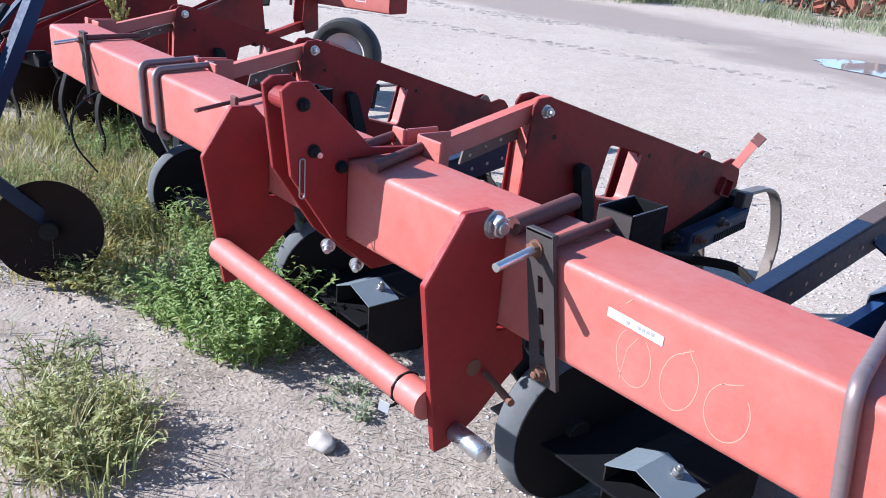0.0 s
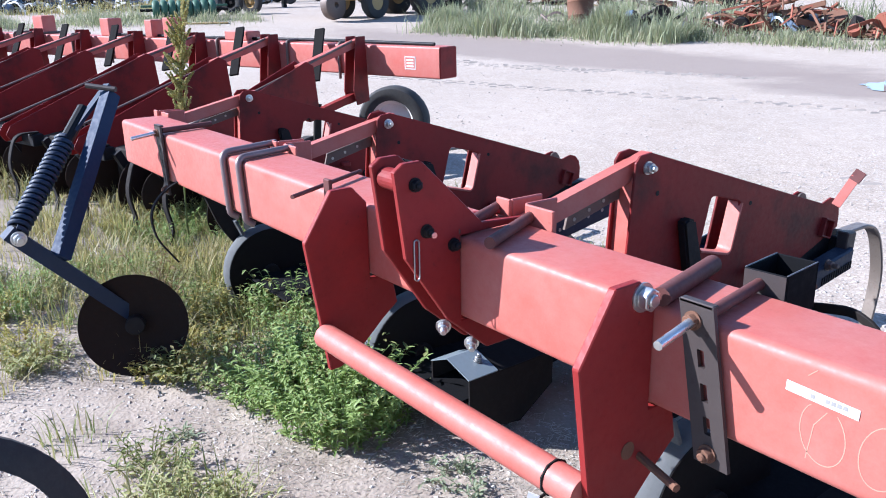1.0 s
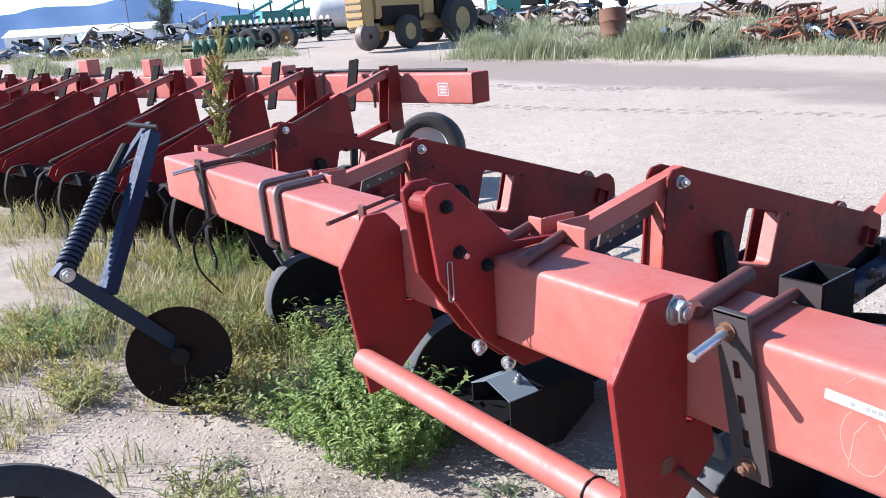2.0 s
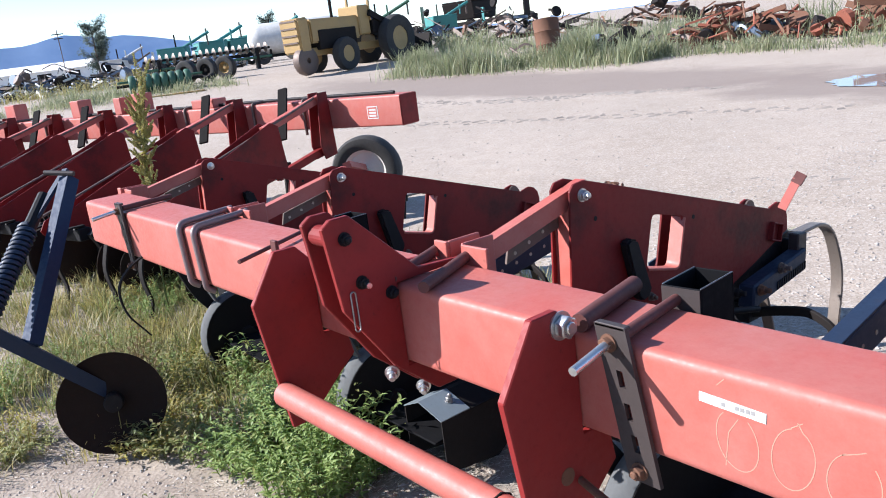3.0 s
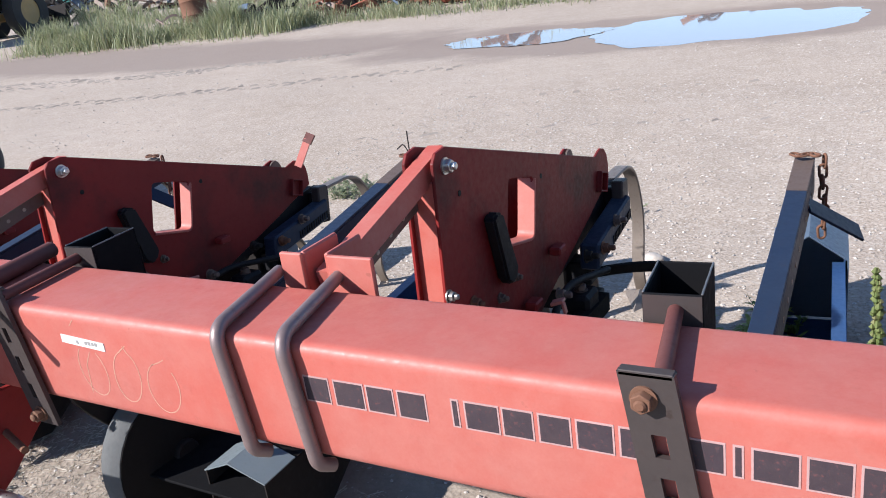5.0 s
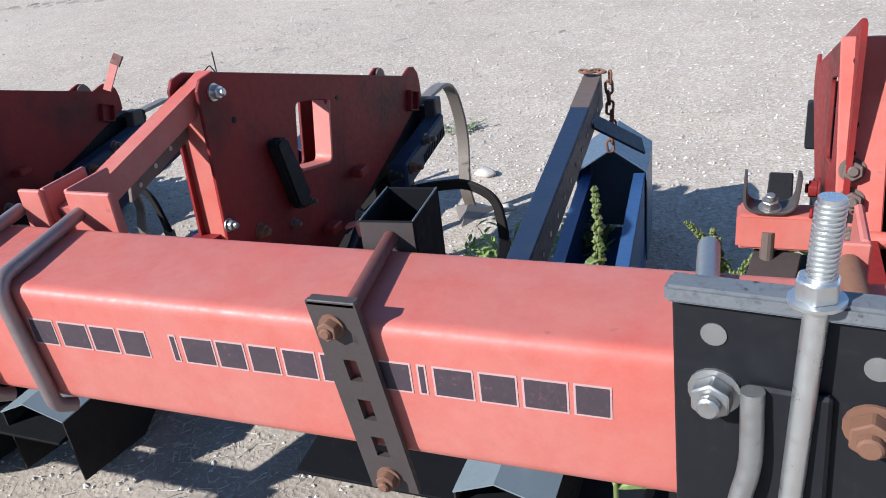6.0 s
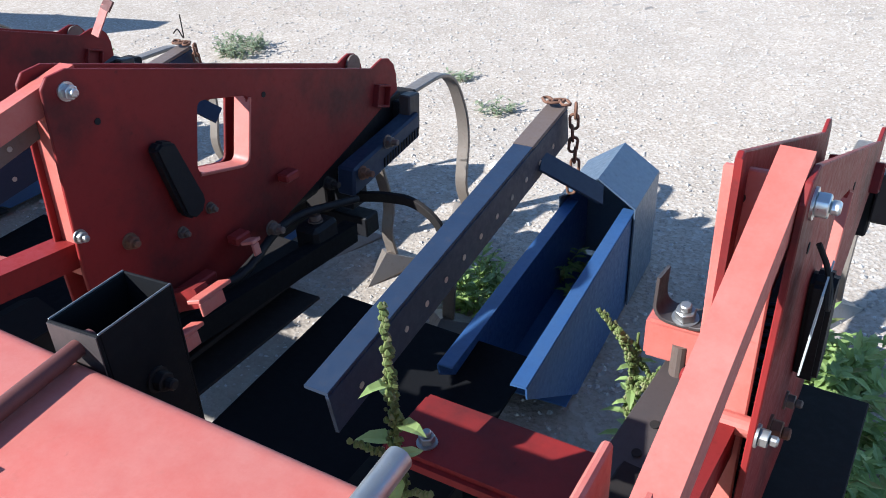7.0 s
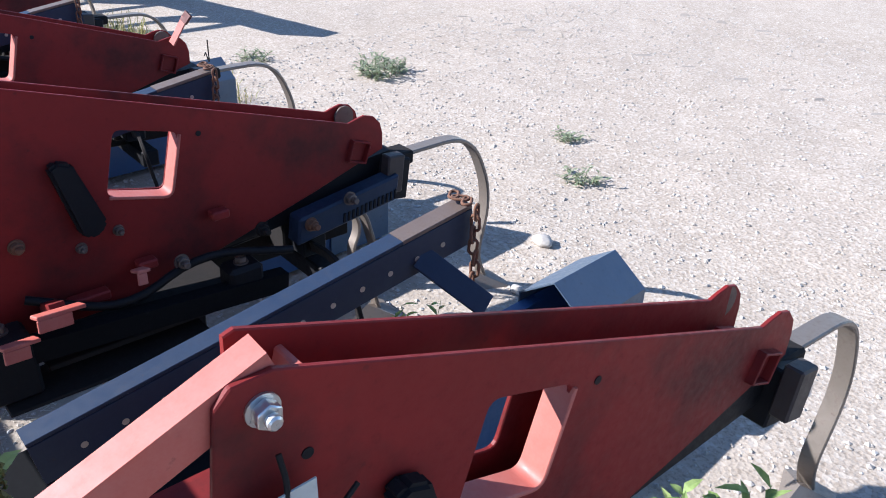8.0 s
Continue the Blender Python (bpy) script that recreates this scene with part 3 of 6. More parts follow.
    rt = prism([(-0.03, -0.03), (0.03, -0.03), (0.03, 0.03), (-0.03, 0.03)], "x", -0.085, 0.016, [(-0.025, -0.025), (0.025, -0.025), (0.025, 0.025), (-0.025, 0.025)], 0.0015, m=pose(0, 1.49, 0.626, -18))
    part("rear_socket", rt, RED_SHADED, u, "short open red square tube")
    part("rear_toolbar", prism([(1.565, 0.46), (1.655, 0.445), (1.67, 0.565), (1.58, 0.58)], "x", -0.12, 0.008, bv=0.004), BLACK, u, "black rear tool carrier")
    part("carrier_plate", prism([(1.555, 0.50), (1.61, 0.49), (1.62, 0.60), (1.565, 0.605)], "x", 0.008, 0.045, bv=0.004), GUN, u, "dark grey carrier plate")
    own = prism([(1.26, 0.435), (1.58, 0.480), (1.59, 0.555), (1.27, 0.510)], "x", 0.004, 0.06, bv=0.006)
    if full:
        part("spring_box", own, NAVY, u, "dark blue ribbed spring box")
    for q in range(13 if full else 0):
        y, z = 1.40 + 0.014 * q, 0.464 + 0.002 * q
        part("rib", prism([(y, z), (y + 0.006, z + 0.001), (y + 0.008, z + 0.026), (y + 0.002, z + 0.025)], "x", 0.058, 0.063), BLACK, u)
    part("shank_clamp", box((-0.085, 1.575, 0.535), (-0.015, 1.70, 0.575), b=0.006), DARK, u)
    shank((-0.05, 1.64, 0.560), 0.40, 0.54, "rear_shank", u)
    # side shanks on a cross bar under the plates
    if full:
        part("cross_bar", prism([(1.30, 0.37), (1.37, 0.37), (1.37, 0.44), (1.30, 0.44)], "x", -0.36, 0.02, bv=0.004), BLACK, u, "black square cross bar")
    part("long_bar", bev(bar((-0.055, 0.55, 0.43), (-0.055, 1.62, 0.55), 0.07, 0.09, (1, 0, 0), 0.0), 0.004), BLACK, u, "black main bar of the gang")
    for x, reach in (((-0.30, 0.34), (-0.09, 0.26)) if full else ()):
        part("shank_clamp", box((x - 0.04, 1.28, 0.355), (x + 0.04, 1.40, 0.455), b=0.005), DARK, u)
        shank((x, 1.36, 0.43), reach, 0.40, "side_shank", u, 0.04)
    # left-hand bolts
    for y, z in ((0.93, 0.59), (0.78, 0.60), (0.62, 0.66)):
        part("bolt", bolt((-0.080 - 0.05 * (y - 0.56), y, z), (-1, 0.05, 0), 0.030, stub=0.006), RED_SHADED, u, "painted bolt head", smooth=30)
    part("tension_spring", helix((-0.055, 0.68, 0.50), (-0.055, 0.98, 0.56), 0.03, 0.005, 12), NAVY, u, "dark coil spring", smooth=60)
    for q, (y, z, x) in enumerate(() if not full else ((1.05, 0.560, 0.024), (0.86, 0.492, 0.030), (0.70, 0.450, 0.03))):
        part("stop_lug", box((x - 0.020, y, z), (x + 0.012, y + (0.09 if q == 2 else 0.045), z + 0.022), b=0.004), RED_HITCH_SHADED, u, "small red stop lug")
    # gauge wheel ahead of the gang
    if wheeled:
        gw = Vector((0.290, 0.50, 0.207))
        # sunlit tread and shaded sides are put into two separate colours
        tyre = part("gauge_tyre", lathe([(0.05, -0.038), (0.16, -0.042), (0.195, -0.039), (0.205, -0.02), (0.207, 0.0), (0.205, 0.02), (0.195, 0.039), (0.16, 0.042), (0.05, 0.038), (0.05, -0.038)], gw, (1, -0.12, 0), 36), GREYTYRE, u, "dusty gauge wheel, tread in a lit grey, sides painted dark", smooth=40)
        for s in (-1, 1):
            part("wheel_side", lathe([(0.02, s * 0.0415), (0.16, s * 0.0455), (0.193, s * 0.042), (0.193, s * 0.039), (0.02, s * 0.034), (0.02, s * 0.0415)], gw, (1, -0.12, 0), 36), WHEELSIDE, tyre, "wheel side painted black for shade", smooth=40)
        part("hub", cyl(gw - Vector((0.06, 0, 0)), (1, -0.12, 0), 0.035, 0.12, 14, 0.004), DARK, tyre)
        part("wheel_arm", sweep(fillet([(0.215, 0.27, 0.60), (0.215, 0.34, 0.42), (0.215, 0.50, 0.22)], 0.06, 4), rect(0.016, 0.06, 0.002), side=(1, 0, 0)), DARK, u, "dark flat wheel arm")
        part("scraper", box((-0.016, -0.006, -0.03), (0.016, 0.006, 0.045), pose(gw.x, gw.y - 0.130, gw.z + 0.205, 24), b=0.002), GREYTYRE, u, "grey scraper bracket over the gauge wheel")
    # dark frame added under the plates, to hide pale ground where shade lies
    part("gang_frame", box((-0.20, 0.60, 0.30), (-0.14, 1.55, 0.40), b=0.004), DARK, u, "dark rail added to fill the shade under the gang")
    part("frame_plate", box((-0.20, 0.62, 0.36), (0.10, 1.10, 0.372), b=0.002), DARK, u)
    for y in ((0.70, 0.95, 1.35) if full else ()):
        part("frame_tie", box((-0.24, y, 0.26), (0.02, y + 0.06, 0.32), b=0.004), BLACK, u)
    part("spring_housing", cyl((-0.06, 0.80, 0.46), (0, 1, 0.06), 0.048, 0.42, 18, 0.005), BLACK, u, "black spring housing", smooth=40)
    if not full:
        return u
    # dark sheets and a rail added as shade toward the support arm, then springs and brackets
    part("tool_sheet", box((0.012, 0.52, 0.318), (0.150, 0.98, 0.326), b=0.002), DARK, u, "dark sheet added under the gang to stand for shade")
    part("tool_sheet", box((-0.29, -0.40, -0.004), (0.23, 0.33, 0.004), pose(0.42, 0.78, 0.215, 3, 3, 2), b=0.002), SOCKET, u, "dark sheet added under the gang to stand for shade")
    part("tool_rail", bev(bar((0.105, 0.50, 0.44), (0.085, 1.20, 0.375), 0.04, 0.05, (1, 0, 0), 0.0), 0.004), SOCKET, u, "black rail added to stand for the shaded band")
    part("tool_block", box((0.03, 0.50, 0.33), (0.125, 0.60, 0.47), b=0.008), BLACK, u, "black spring seat")
    part("tool_block", box((0.03, 1.05, 0.35), (0.10, 1.14, 0.45), b=0.010), BLACK, u, "black spring seat")
    for y, z in ((0.55, 0.47), (1.095, 0.45)):
        part("bolt", bolt((0.065, y, z), (0, 0, 1), 0.026, stub=0.02), BROWN, u, smooth=30)
    part("lower_bracket", box((-0.09, -0.055, -0.006), (0.09, 0.055, 0.006), pose(-0.17, 0.43, 0.625, -18, 0, 6), b=0.002), RED, u, "red lower bracket plate")
    for n, (x, y, z, long) in enumerate(((0.180, 0.645, 0.545, 0.050), (0.196, 0.560, 0.512, 0.036), (0.105, 0.840, 0.535, 0.016))):
        own = box((-0.015, -long, -0.004), (0.015, long, 0.004), pose(x, y, z, -8, -14, 12), b=0.0015)
        box((0.009, -long, -0.030), (0.015, long * 0.4, -0.004), pose(x, y, z, -8, -14, 12), b=0.0015, bm=own)
        part("lower_bracket", own, RED, u, "small folded red bracket plate")
    # shank that reaches out sideways and dives to its own sweep
    reach = part("bent_shank", sweep(fillet([(-0.02, 1.335, 0.388), (0.12, 1.30, 0.435), (0.235, 1.268, 0.462), (0.320, 1.250, 0.430), (0.330, 1.275, 0.300), (0.262, 1.365, 0.055)], 0.075, 6), rect(0.030, 0.012, 0.002), side=(0.35, -0.3, 0.88)), DARK, u, "black spring shank bent out sideways", smooth=40)
    worn_end = sweep([(0.3285, 1.277, 0.292), (0.2615, 1.366, 0.050)], rect(0.033, 0.015, 0.002), side=(0.35, -0.3, 0.88))
    part("worn_end", worn_end, SHANK, reach, "rust-brown bare lower end")
    part("sweep_point", sweep_point(Vector((0.262, 1.365, 0.050))), SHANK, reach, "worn steel sweep point")
    for q, (y, z) in enumerate(((0.95, 0.50), (1.16, 0.52), (1.30, 0.49), (1.42, 0.53))):
        part("clamp_bolt", bolt((0.062, y, z), (1, 0, 0.1), 0.026, stub=0.018), (BROWN, DARK, RUST)[q % 3], u, smooth=30)
    part("hose", rod(fillet([(0.02, 0.62, 0.50), (0.09, 0.80, 0.44), (0.05, 1.00, 0.50), (0.10, 1.22, 0.46)], 0.10, 5), 0.010, 8), BLACK, u, "black rubber hose", smooth=60)
    part("bracket_arm", bev(bar((0.02, 0.66, 0.46), (0.16, 0.65, 0.53), 0.03, 0.04, (0, 1, 0), 0.0), 0.003), RED_SHADED, u, "dark red bracket arm")
    return u


PITCH = 1.135
gang = row_unit()
row_unit(wheeled=False).matrix_basis = pose(-0.131, 0.016, 0.008)
def hung(x, drop, turn):
    """A gang sagging a little about its pivot."""
    return Matrix.Translation((x, 0.588, 0.93 - drop)) @ pose(0, 0, 0, turn) @ Matrix.Translation((0, -0.588, -0.93))


gang.matrix_basis = hung(-0.14 - PITCH, 0.007, -1.1)
for spot in (hung(-0.14 - 2 * PITCH, 0.026, -1.4), hung(-0.14 - 3 * PITCH, 0.036, -1.2)):
    copy_thing(gang, spot)
near_gang = row_unit(False)
near_gang.matrix_basis = Matrix.Translation((1.045, 0.585, 1.000)) @ pose(0, 0, 0, -2.6, 0, -1.9) @ Matrix.Translation((0, -0.588, -0.93))


def near_part(name, own, material, label):
    """A part of the raised gang, given where it stands."""
    back = Matrix.Translation(near_gang.location) @ near_gang.matrix_basis.inverted()
    bmesh.ops.transform(own, matrix=back, verts=own.verts)
    return part(name, own, material, near_gang, label)


near_part("upper_link", bev(bar((1.004, 0.205, 0.858), (1.021, 0.607, 1.028), 0.034, 0.046, (1, 0, 0), 0.0), 0.004), RED, "flat-topped red upper link bar")
for side in (0, 1):
    near_part("clamp_bracket", clamp_angle(side, 1.009), RED, "welded red clamp angle behind the bar")
# punched web at the front of the raised gang, with its nuts
web = prism([(0.548, 0.600), (0.557, 0.600), (0.648, 1.000), (0.639, 1.000)], "x", 0.945, 1.016, bv=0.002)
for v in web.verts:
    v.co.x += 0.050 * (1.0 - v.co.z) * (1.0 if v.co.x < 0.98 else 0.55)
near_part("front_web", web, RED, "upright red web with punched holes")
for z, r in ((0.968, 0.006), (0.879, 0.006), (0.838, 0.004), (0.742, 0.007), (0.680, 0.008), (0.658, 0.007)):
    near_part("plate_hole", cyl((0.968 + 0.04 * (1.0 - z), 0.548 + (z - 0.6) * 0.2275 + 0.001, z), (0, -0.975, 0.222), r, 0.003, 14), DARK, "dark drilled hole")
for z in (0.814, 0.769, 0.712):
    near_part("bolt", bolt((0.968 + 0.04 * (1.0 - z), 0.548 + (z - 0.6) * 0.2275, z), (0, -0.975, 0.222), 0.026, stub=0.004), BROWN, "dull nut")
near_part("cross_pin", cyl((0.985, 0.568, 0.714), (1, 0, 0), 0.013, 0.055, 16, 0.002), RED, "round red pin between link and plate")

# ---- the main toolbar ----
TOP, LOW, DEEP = 0.863, 0.685, 0.178
LEFT, RIGHT = -3.50, 3.0


def toolbar():
    t = thing("toolbar", (0, 0.089, LOW), "long faded red square-tube toolbar with dark block lettering", "toolbar")
    loop = [(p.x, p.y) for p in fillet([Vector((0.089, LOW, 0)), Vector((0, LOW, 0)), Vector((0, TOP, 0)), Vector((DEEP, TOP, 0)), Vector((DEEP, LOW, 0)), Vector((0.0891, LOW, 0))], 0.018, 6)[:-1]]
    inner = [(0.089 + (a - 0.089) * 0.9, 0.774 + (b - 0.774) * 0.9) for a, b in loop]
    part("square_tube", prism(loop, "x", LEFT, RIGHT, inner), RED, t, "faded red square steel tube", smooth=30)
    # maker's lettering, as plain blocks, one to a letter
    xs = [(-0.046, -0.004), (0.004, 0.052), (0.056, 0.098), (0.104, 0.146), (0.182, 0.192), (0.200, 0.246), (0.250, 0.290), (0.296, 0.336), (0.342, 0.386), (0.392, 0.414), (0.462, 0.504), (0.512, 0.522), (0.530, 0.576), (0.582, 0.624), (0.630, 0.678), (0.684, 0.722)]
    for a, b in xs:
        a, b = a + 0.002, b - 0.002
        back = part("letter_edge", box((a - 0.0025, -0.0006, 0.778), (b + 0.0025, 0.002, 0.818)), PALE, t, "pale outline of a letter block")
        part("letter_block", box((a, -0.0011, 0.7805), (b, -0.0002, 0.8155)), LETTER, back, "dark worn letter block")
    lab = part("paper_label", box((-0.551, -0.0010, -0.0075), (-0.448, 0.002, 0.0075), pose(0, 0, 0.811) @ Matrix.Translation((-0.5, 0, 0)) @ pose(0, 0, 0, 0, 3.2) @ Matrix.Translation((0.5, 0, 0))), PAPER, t, "white paper strip label with printed digits")
    for a, b in ((-0.515, -0.509), (-0.494, -0.488), (-0.486, -0.480), (-0.478, -0.472), (-0.470, -0.464)):
        part("print_bar", box((a, -0.0014, 0.808), (b, -0.0004, 0.814)), INK, lab)
    # chalk loops
    def loops(pts, w=0.0007):
        return sweep([Vector((x, 0.0, z)) for x, z in pts], rect(0.0006, w * 2), side=(0, 1, 0))
    def oval(cx, cz, rx, rz, a0, a1, lean=0.0, n=26):
        out = []
        for q in range(n + 1):
            a = radians(a0 + (a1 - a0) * q / n)
            x, z = rx * math.cos(a), rz * math.sin(a)
            out.append((cx + x + lean * z, cz + z))
        return out
    for pts in (oval(-0.493, 0.760, 0.032, 0.045, 120, 410, -0.1), [(-0.510, 0.850), (-0.522, 0.838)], [(-0.490, 0.795), (-0.506, 0.770), (-0.512, 0.716)], oval(-0.412, 0.760, 0.030, 0.046, 100, 430, 0.1) + [(-0.405, 0.816)], [(-0.398, 0.817), (-0.414, 0.806)], oval(-0.333, 0.752, 0.034, 0.044, 110, 405, 0.05), [(-0.318, 0.803), (-0.330, 0.797), (-0.348, 0.790)]):
        part("chalk_stroke", loops(pts), CHALK, t, "thin hand-drawn chalk stroke")
    return t


toolbar()


def u_bolt(x, xb, mat, r=0.0105):
    """A round bolt bent down the bar's front and back over its top, a little askew."""
    pts = fillet([(x + 0.030, 0.012, 0.668), (x + 0.022, -0.0115, 0.682), (x, -0.0115, TOP + 0.0115), (xb, 0.20, TOP + 0.0115)], 0.030, 7)
    return lone("u_bolt", rod(pts, r, 14), mat, "bent round steel bolt clamped over the red toolbar", "clamp bolt", "clamp bolts on the toolbar", smooth=50, at=(x, 0, LOW))


for base in (-0.14, -0.14 - 2 * PITCH):
    u_bolt(base - 0.042, base - 0.094, UROD)
    u_bolt(base + 0.076, base + 0.026, UROD)


def strap_clamp(x, rod_len=0.0, lean=0.03, taper=1.0, slot=0.008):
    """A slotted flat strap down the bar's front, held by a bolt that runs back over the top."""
    t = thing("strap_clamp", (x, 0, LOW), "dark slotted steel strap bolted down the front of the toolbar", "clamp", "strap clamps on the toolbar")
    own = bmesh.new()
    for a, b, full in ((0.64, 0.690, 1), (0.690, 0.718, 0), (0.718, 0.742, 1), (0.742, 0.770, 0), (0.770, 0.795, 1), (0.795, 0.823, 0), (0.823, 0.895, 1)):
        if full:
            box((x - 0.030, -0.014, a), (x + 0.030, -0.006, b), bm=own)
        else:
            box((x - 0.030, -0.014, a), (x - slot, -0.006, b), bm=own)
            box((x + slot, -0.014, a), (x + 0.030, -0.006, b), bm=own)
    bmesh.ops.remove_doubles(own, verts=own.verts, dist=0.0002)
    for v in own.verts:
        d = (0.895 - v.co.z) / 0.22
        v.co.x = x + (v.co.x - x) * (1 + (taper - 1) * d) + lean * d
    part("strap", own, GUN, t, "dark slotted flat strap")
    part("lip", box((x - 0.030, -0.014, 0.889), (x + 0.030, 0.002, 0.896), b=0.002), GUN, t)
    part("over_rod", rod([(x + 0.012, 0.0, TOP + 0.012), (x - 0.018, 0.20, TOP + 0.012)], 0.010, 12), RODS, t, "round bar across the toolbar's top", smooth=50)
    part("nut", bolt((x - 0.002, -0.014, 0.866), (0, -1, 0), 0.021, stub=0.004), RUST, t, "rusty nut", smooth=30)
    part("nut", bolt((x + lean, -0.014, 0.660), (0, -1, 0), 0.021, stub=0.006), RUST, t, "rusty nut", smooth=30)
    if rod_len:
        part("long_stud", rod([(x, -0.014, 0.868), (x + 0.012, -0.014 - rod_len, 0.858)], 0.0075, 10), ZINC, t, "long bare threaded stud", smooth=50)
    return t


strap_clamp(0.428, lean=0.034)
strap_clamp(-0.697, 0.10, 0.042, slot=0.006)
strap_clamp(-3.03, 0.10, 0.03, 0.6, 0.004)


# ---- hitch: two hanging plates, a pipe and the mast plates ----
def hitch():
    t = thing("hitch_frame", (-1.2, -0.05, 0.38), "red hitch frame of chamfered plates joined by a pipe", "hitch")
    def hang(x, name):
        poly = [(-0.172, 0.800), (-0.097, 0.912), (-0.040, 0.912), (-0.002, 0.870), (-0.002, 0.680), (0.06, 0.678), (0.075, 0.600), (0.03, 0.565), (-0.03, 0.512), (-0.095, 0.472), (-0.125, 0.470)]
        return part(name, prism(poly, "x", x, x + 0.016, bv=0.002), RED_HITCH_SHADED, t, "hanging red plate with chamfered corners")
    p1 = hang(-1.64, "hanger_plate")
    p2 = hang(-0.795, "hanger_plate")
    part("cross_pipe", rod([(-1.624, -0.135, 0.565), (-0.795, -0.135, 0.565)], 0.03, 20), RED, t, "faded red cross pipe", smooth=50)
    part("pin", cyl((-0.779, -0.085, 0.503), (1, 0, 0), 0.018, 0.085, 18, 0.003), ZINC, t, "bright steel hitch pin with a ring clip", smooth=50)
    part("bolt", bolt((-0.779, -0.035, 0.885), (1, 0, 0), 0.034, stub=0.004), ZINC, t, "large zinc hex bolt", smooth=30)
    part("pin_hole", cyl((-0.779, -0.05, 0.62), (1, 0, 0), 0.016, 0.001, 18), RUST, t, "dark pin hole")
    part("stud", rod([(-0.78, -0.02, 0.60), (-0.68, -0.05, 0.60)], 0.007, 10), RUST, t, "rusty stud")
    # mast plates
    mast = [(-0.158, 1.020), (-0.137, 1.034), (-0.094, 1.034), (0.058, 0.885), (0.175, 0.876), (0.175, 0.867), (-0.001, 0.867), (-0.001, 0.681), (0.15, 0.681), (0.15, 0.600), (0.07, 0.600), (-0.034, 0.690), (-0.136, 0.843)]
    for x in (-1.362, -1.285):
        part("mast_plate", prism(mast, "x", x, x + 0.014, bv=0.002), RED_HITCH_SHADED, t, "tall red mast plate with bolt holes")
    part("pivot_boss", cyl((-1.348, -0.128, 0.995), (1, 0, 0), 0.022, 0.063, 20, 0.003), RED_HITCH_SHADED, t, "worn red pivot boss")
    for y, z, mat in ((-0.112, 0.990, BLACK), (-0.087, 0.893, DARK), (-0.02, 0.852, BLACK)):
        part("bolt", bolt((-1.271, y, z), (1, 0, 0), 0.020, stub=0.006), mat, t, smooth=30)
    clip = [(-1.2690, -0.113 + 0.006 * math.cos(a * 0.4), 0.838 + (0.036 if math.sin(a * 0.4) >= 0 else -0.036) + 0.006 * math.sin(a * 0.4)) for a in range(17)]
    part("wire_clip", rod(clip, 0.0018, 6), STEEL, t, "thin looped wire clip", smooth=50)
    part("bolt", cyl((-1.262, -0.082, 0.889), (1, -0.2, 0), 0.006, 0.016, 10), ZINC, t, "bright stud end")
    for y, z in ((-0.035, 0.672), (0.041, 0.612)):
        part("bolt", bolt((-1.29, y, z), (0.75, -0.6, -0.2), 0.023, stub=0.012), ZINC, t, "zinc bolt end", smooth=30)
    for x in (-1.30, -1.19):
        part("over_rod", rod([(x + 0.02, -0.01, TOP + 0.013), (x - 0.082, 0.21, TOP + 0.013)], 0.0125, 12), RODS, t, "round clamp bar over the toolbar", smooth=50)
    part("over_rod", rod([(-0.770, 0.0, TOP + 0.016), (-0.815, 0.20, TOP + 0.016)], 0.016, 12), RODS, t, "thick round clamp bar over the toolbar", smooth=50)
    part("thin_rod", rod([(-1.764, -0.125, 0.877), (-1.91, 0.16, 0.877)], 0.0055, 10), RODS, t, "thin rusty clamp rod over the toolbar", smooth=50)
    part("rod_strap", box((-1.805, -0.016, 0.66), (-1.775, -0.006, 0.90), b=0.002), RODS, t)
    part("paper_tag", box((-0.01, -0.001, -0.012), (0.01, 0.001, 0.012), pose(-0.872, -0.172, 0.532, 10, 12, 30)), PAPER, t, "small white tag tied to the pipe")
    part("wire_tie", rod([(-0.86, -0.135 + 0.031 * math.cos(a * 0.7), 0.565 + 0.031 * math.sin(a * 0.7)) if a < 18 else (-0.87, -0.155 - 0.004 * (a - 18), 0.53) for a in range(22)], 0.003, 6), DARK, t, "twist of dark wire round the pipe")
    return t


hitch()

# ---- stub tubes, stand arms with chains, shields ----
def stub(x):
    t = thing("socket_tube", (x, 0.236, 0.58), "black rectangular socket tube standing open behind the toolbar", "socket tube", "socket tubes behind the toolbar")
    m = pose(x, 0.236, 0, 0, 0, 4)
    for lo, hi in (((-0.037, -0.055, 0.58), (0.037, -0.051, 0.897)), ((-0.037, 0.051, 0.58), (0.037, 0.055, 0.897)), ((-0.037, -0.051, 0.58), (-0.033, 0.051, 0.8965)), ((0.033, -0.051, 0.58), (0.037, 0.051, 0.8965))):
        part("tube_wall", box(lo, hi, m, b=0.0012), SOCKET, t)
    for sx in (-1, 1):
        part("worn_rim", box((sx * 0.0358 - 0.0012, -0.053, 0.8962), (sx * 0.0358 + 0.0012, 0.053, 0.8985), m, b=0.0006), SCUFFED, t, "bare worn rim")
    part("worn_face", box((-0.036, -0.0566, 0.60), (0.036, -0.0552, 0.8955), m), GUN, t, "scuffed grey face of the tube")
    for q in (0.70, 0.80):
        part("set_bolt", bolt((x + 0.037, 0.24, q), (1, 0.07, 0), 0.022), DARK, t, smooth=30)
    return t


for x in (0.405, -0.708, -0.708 - PITCH):
    stub(x)


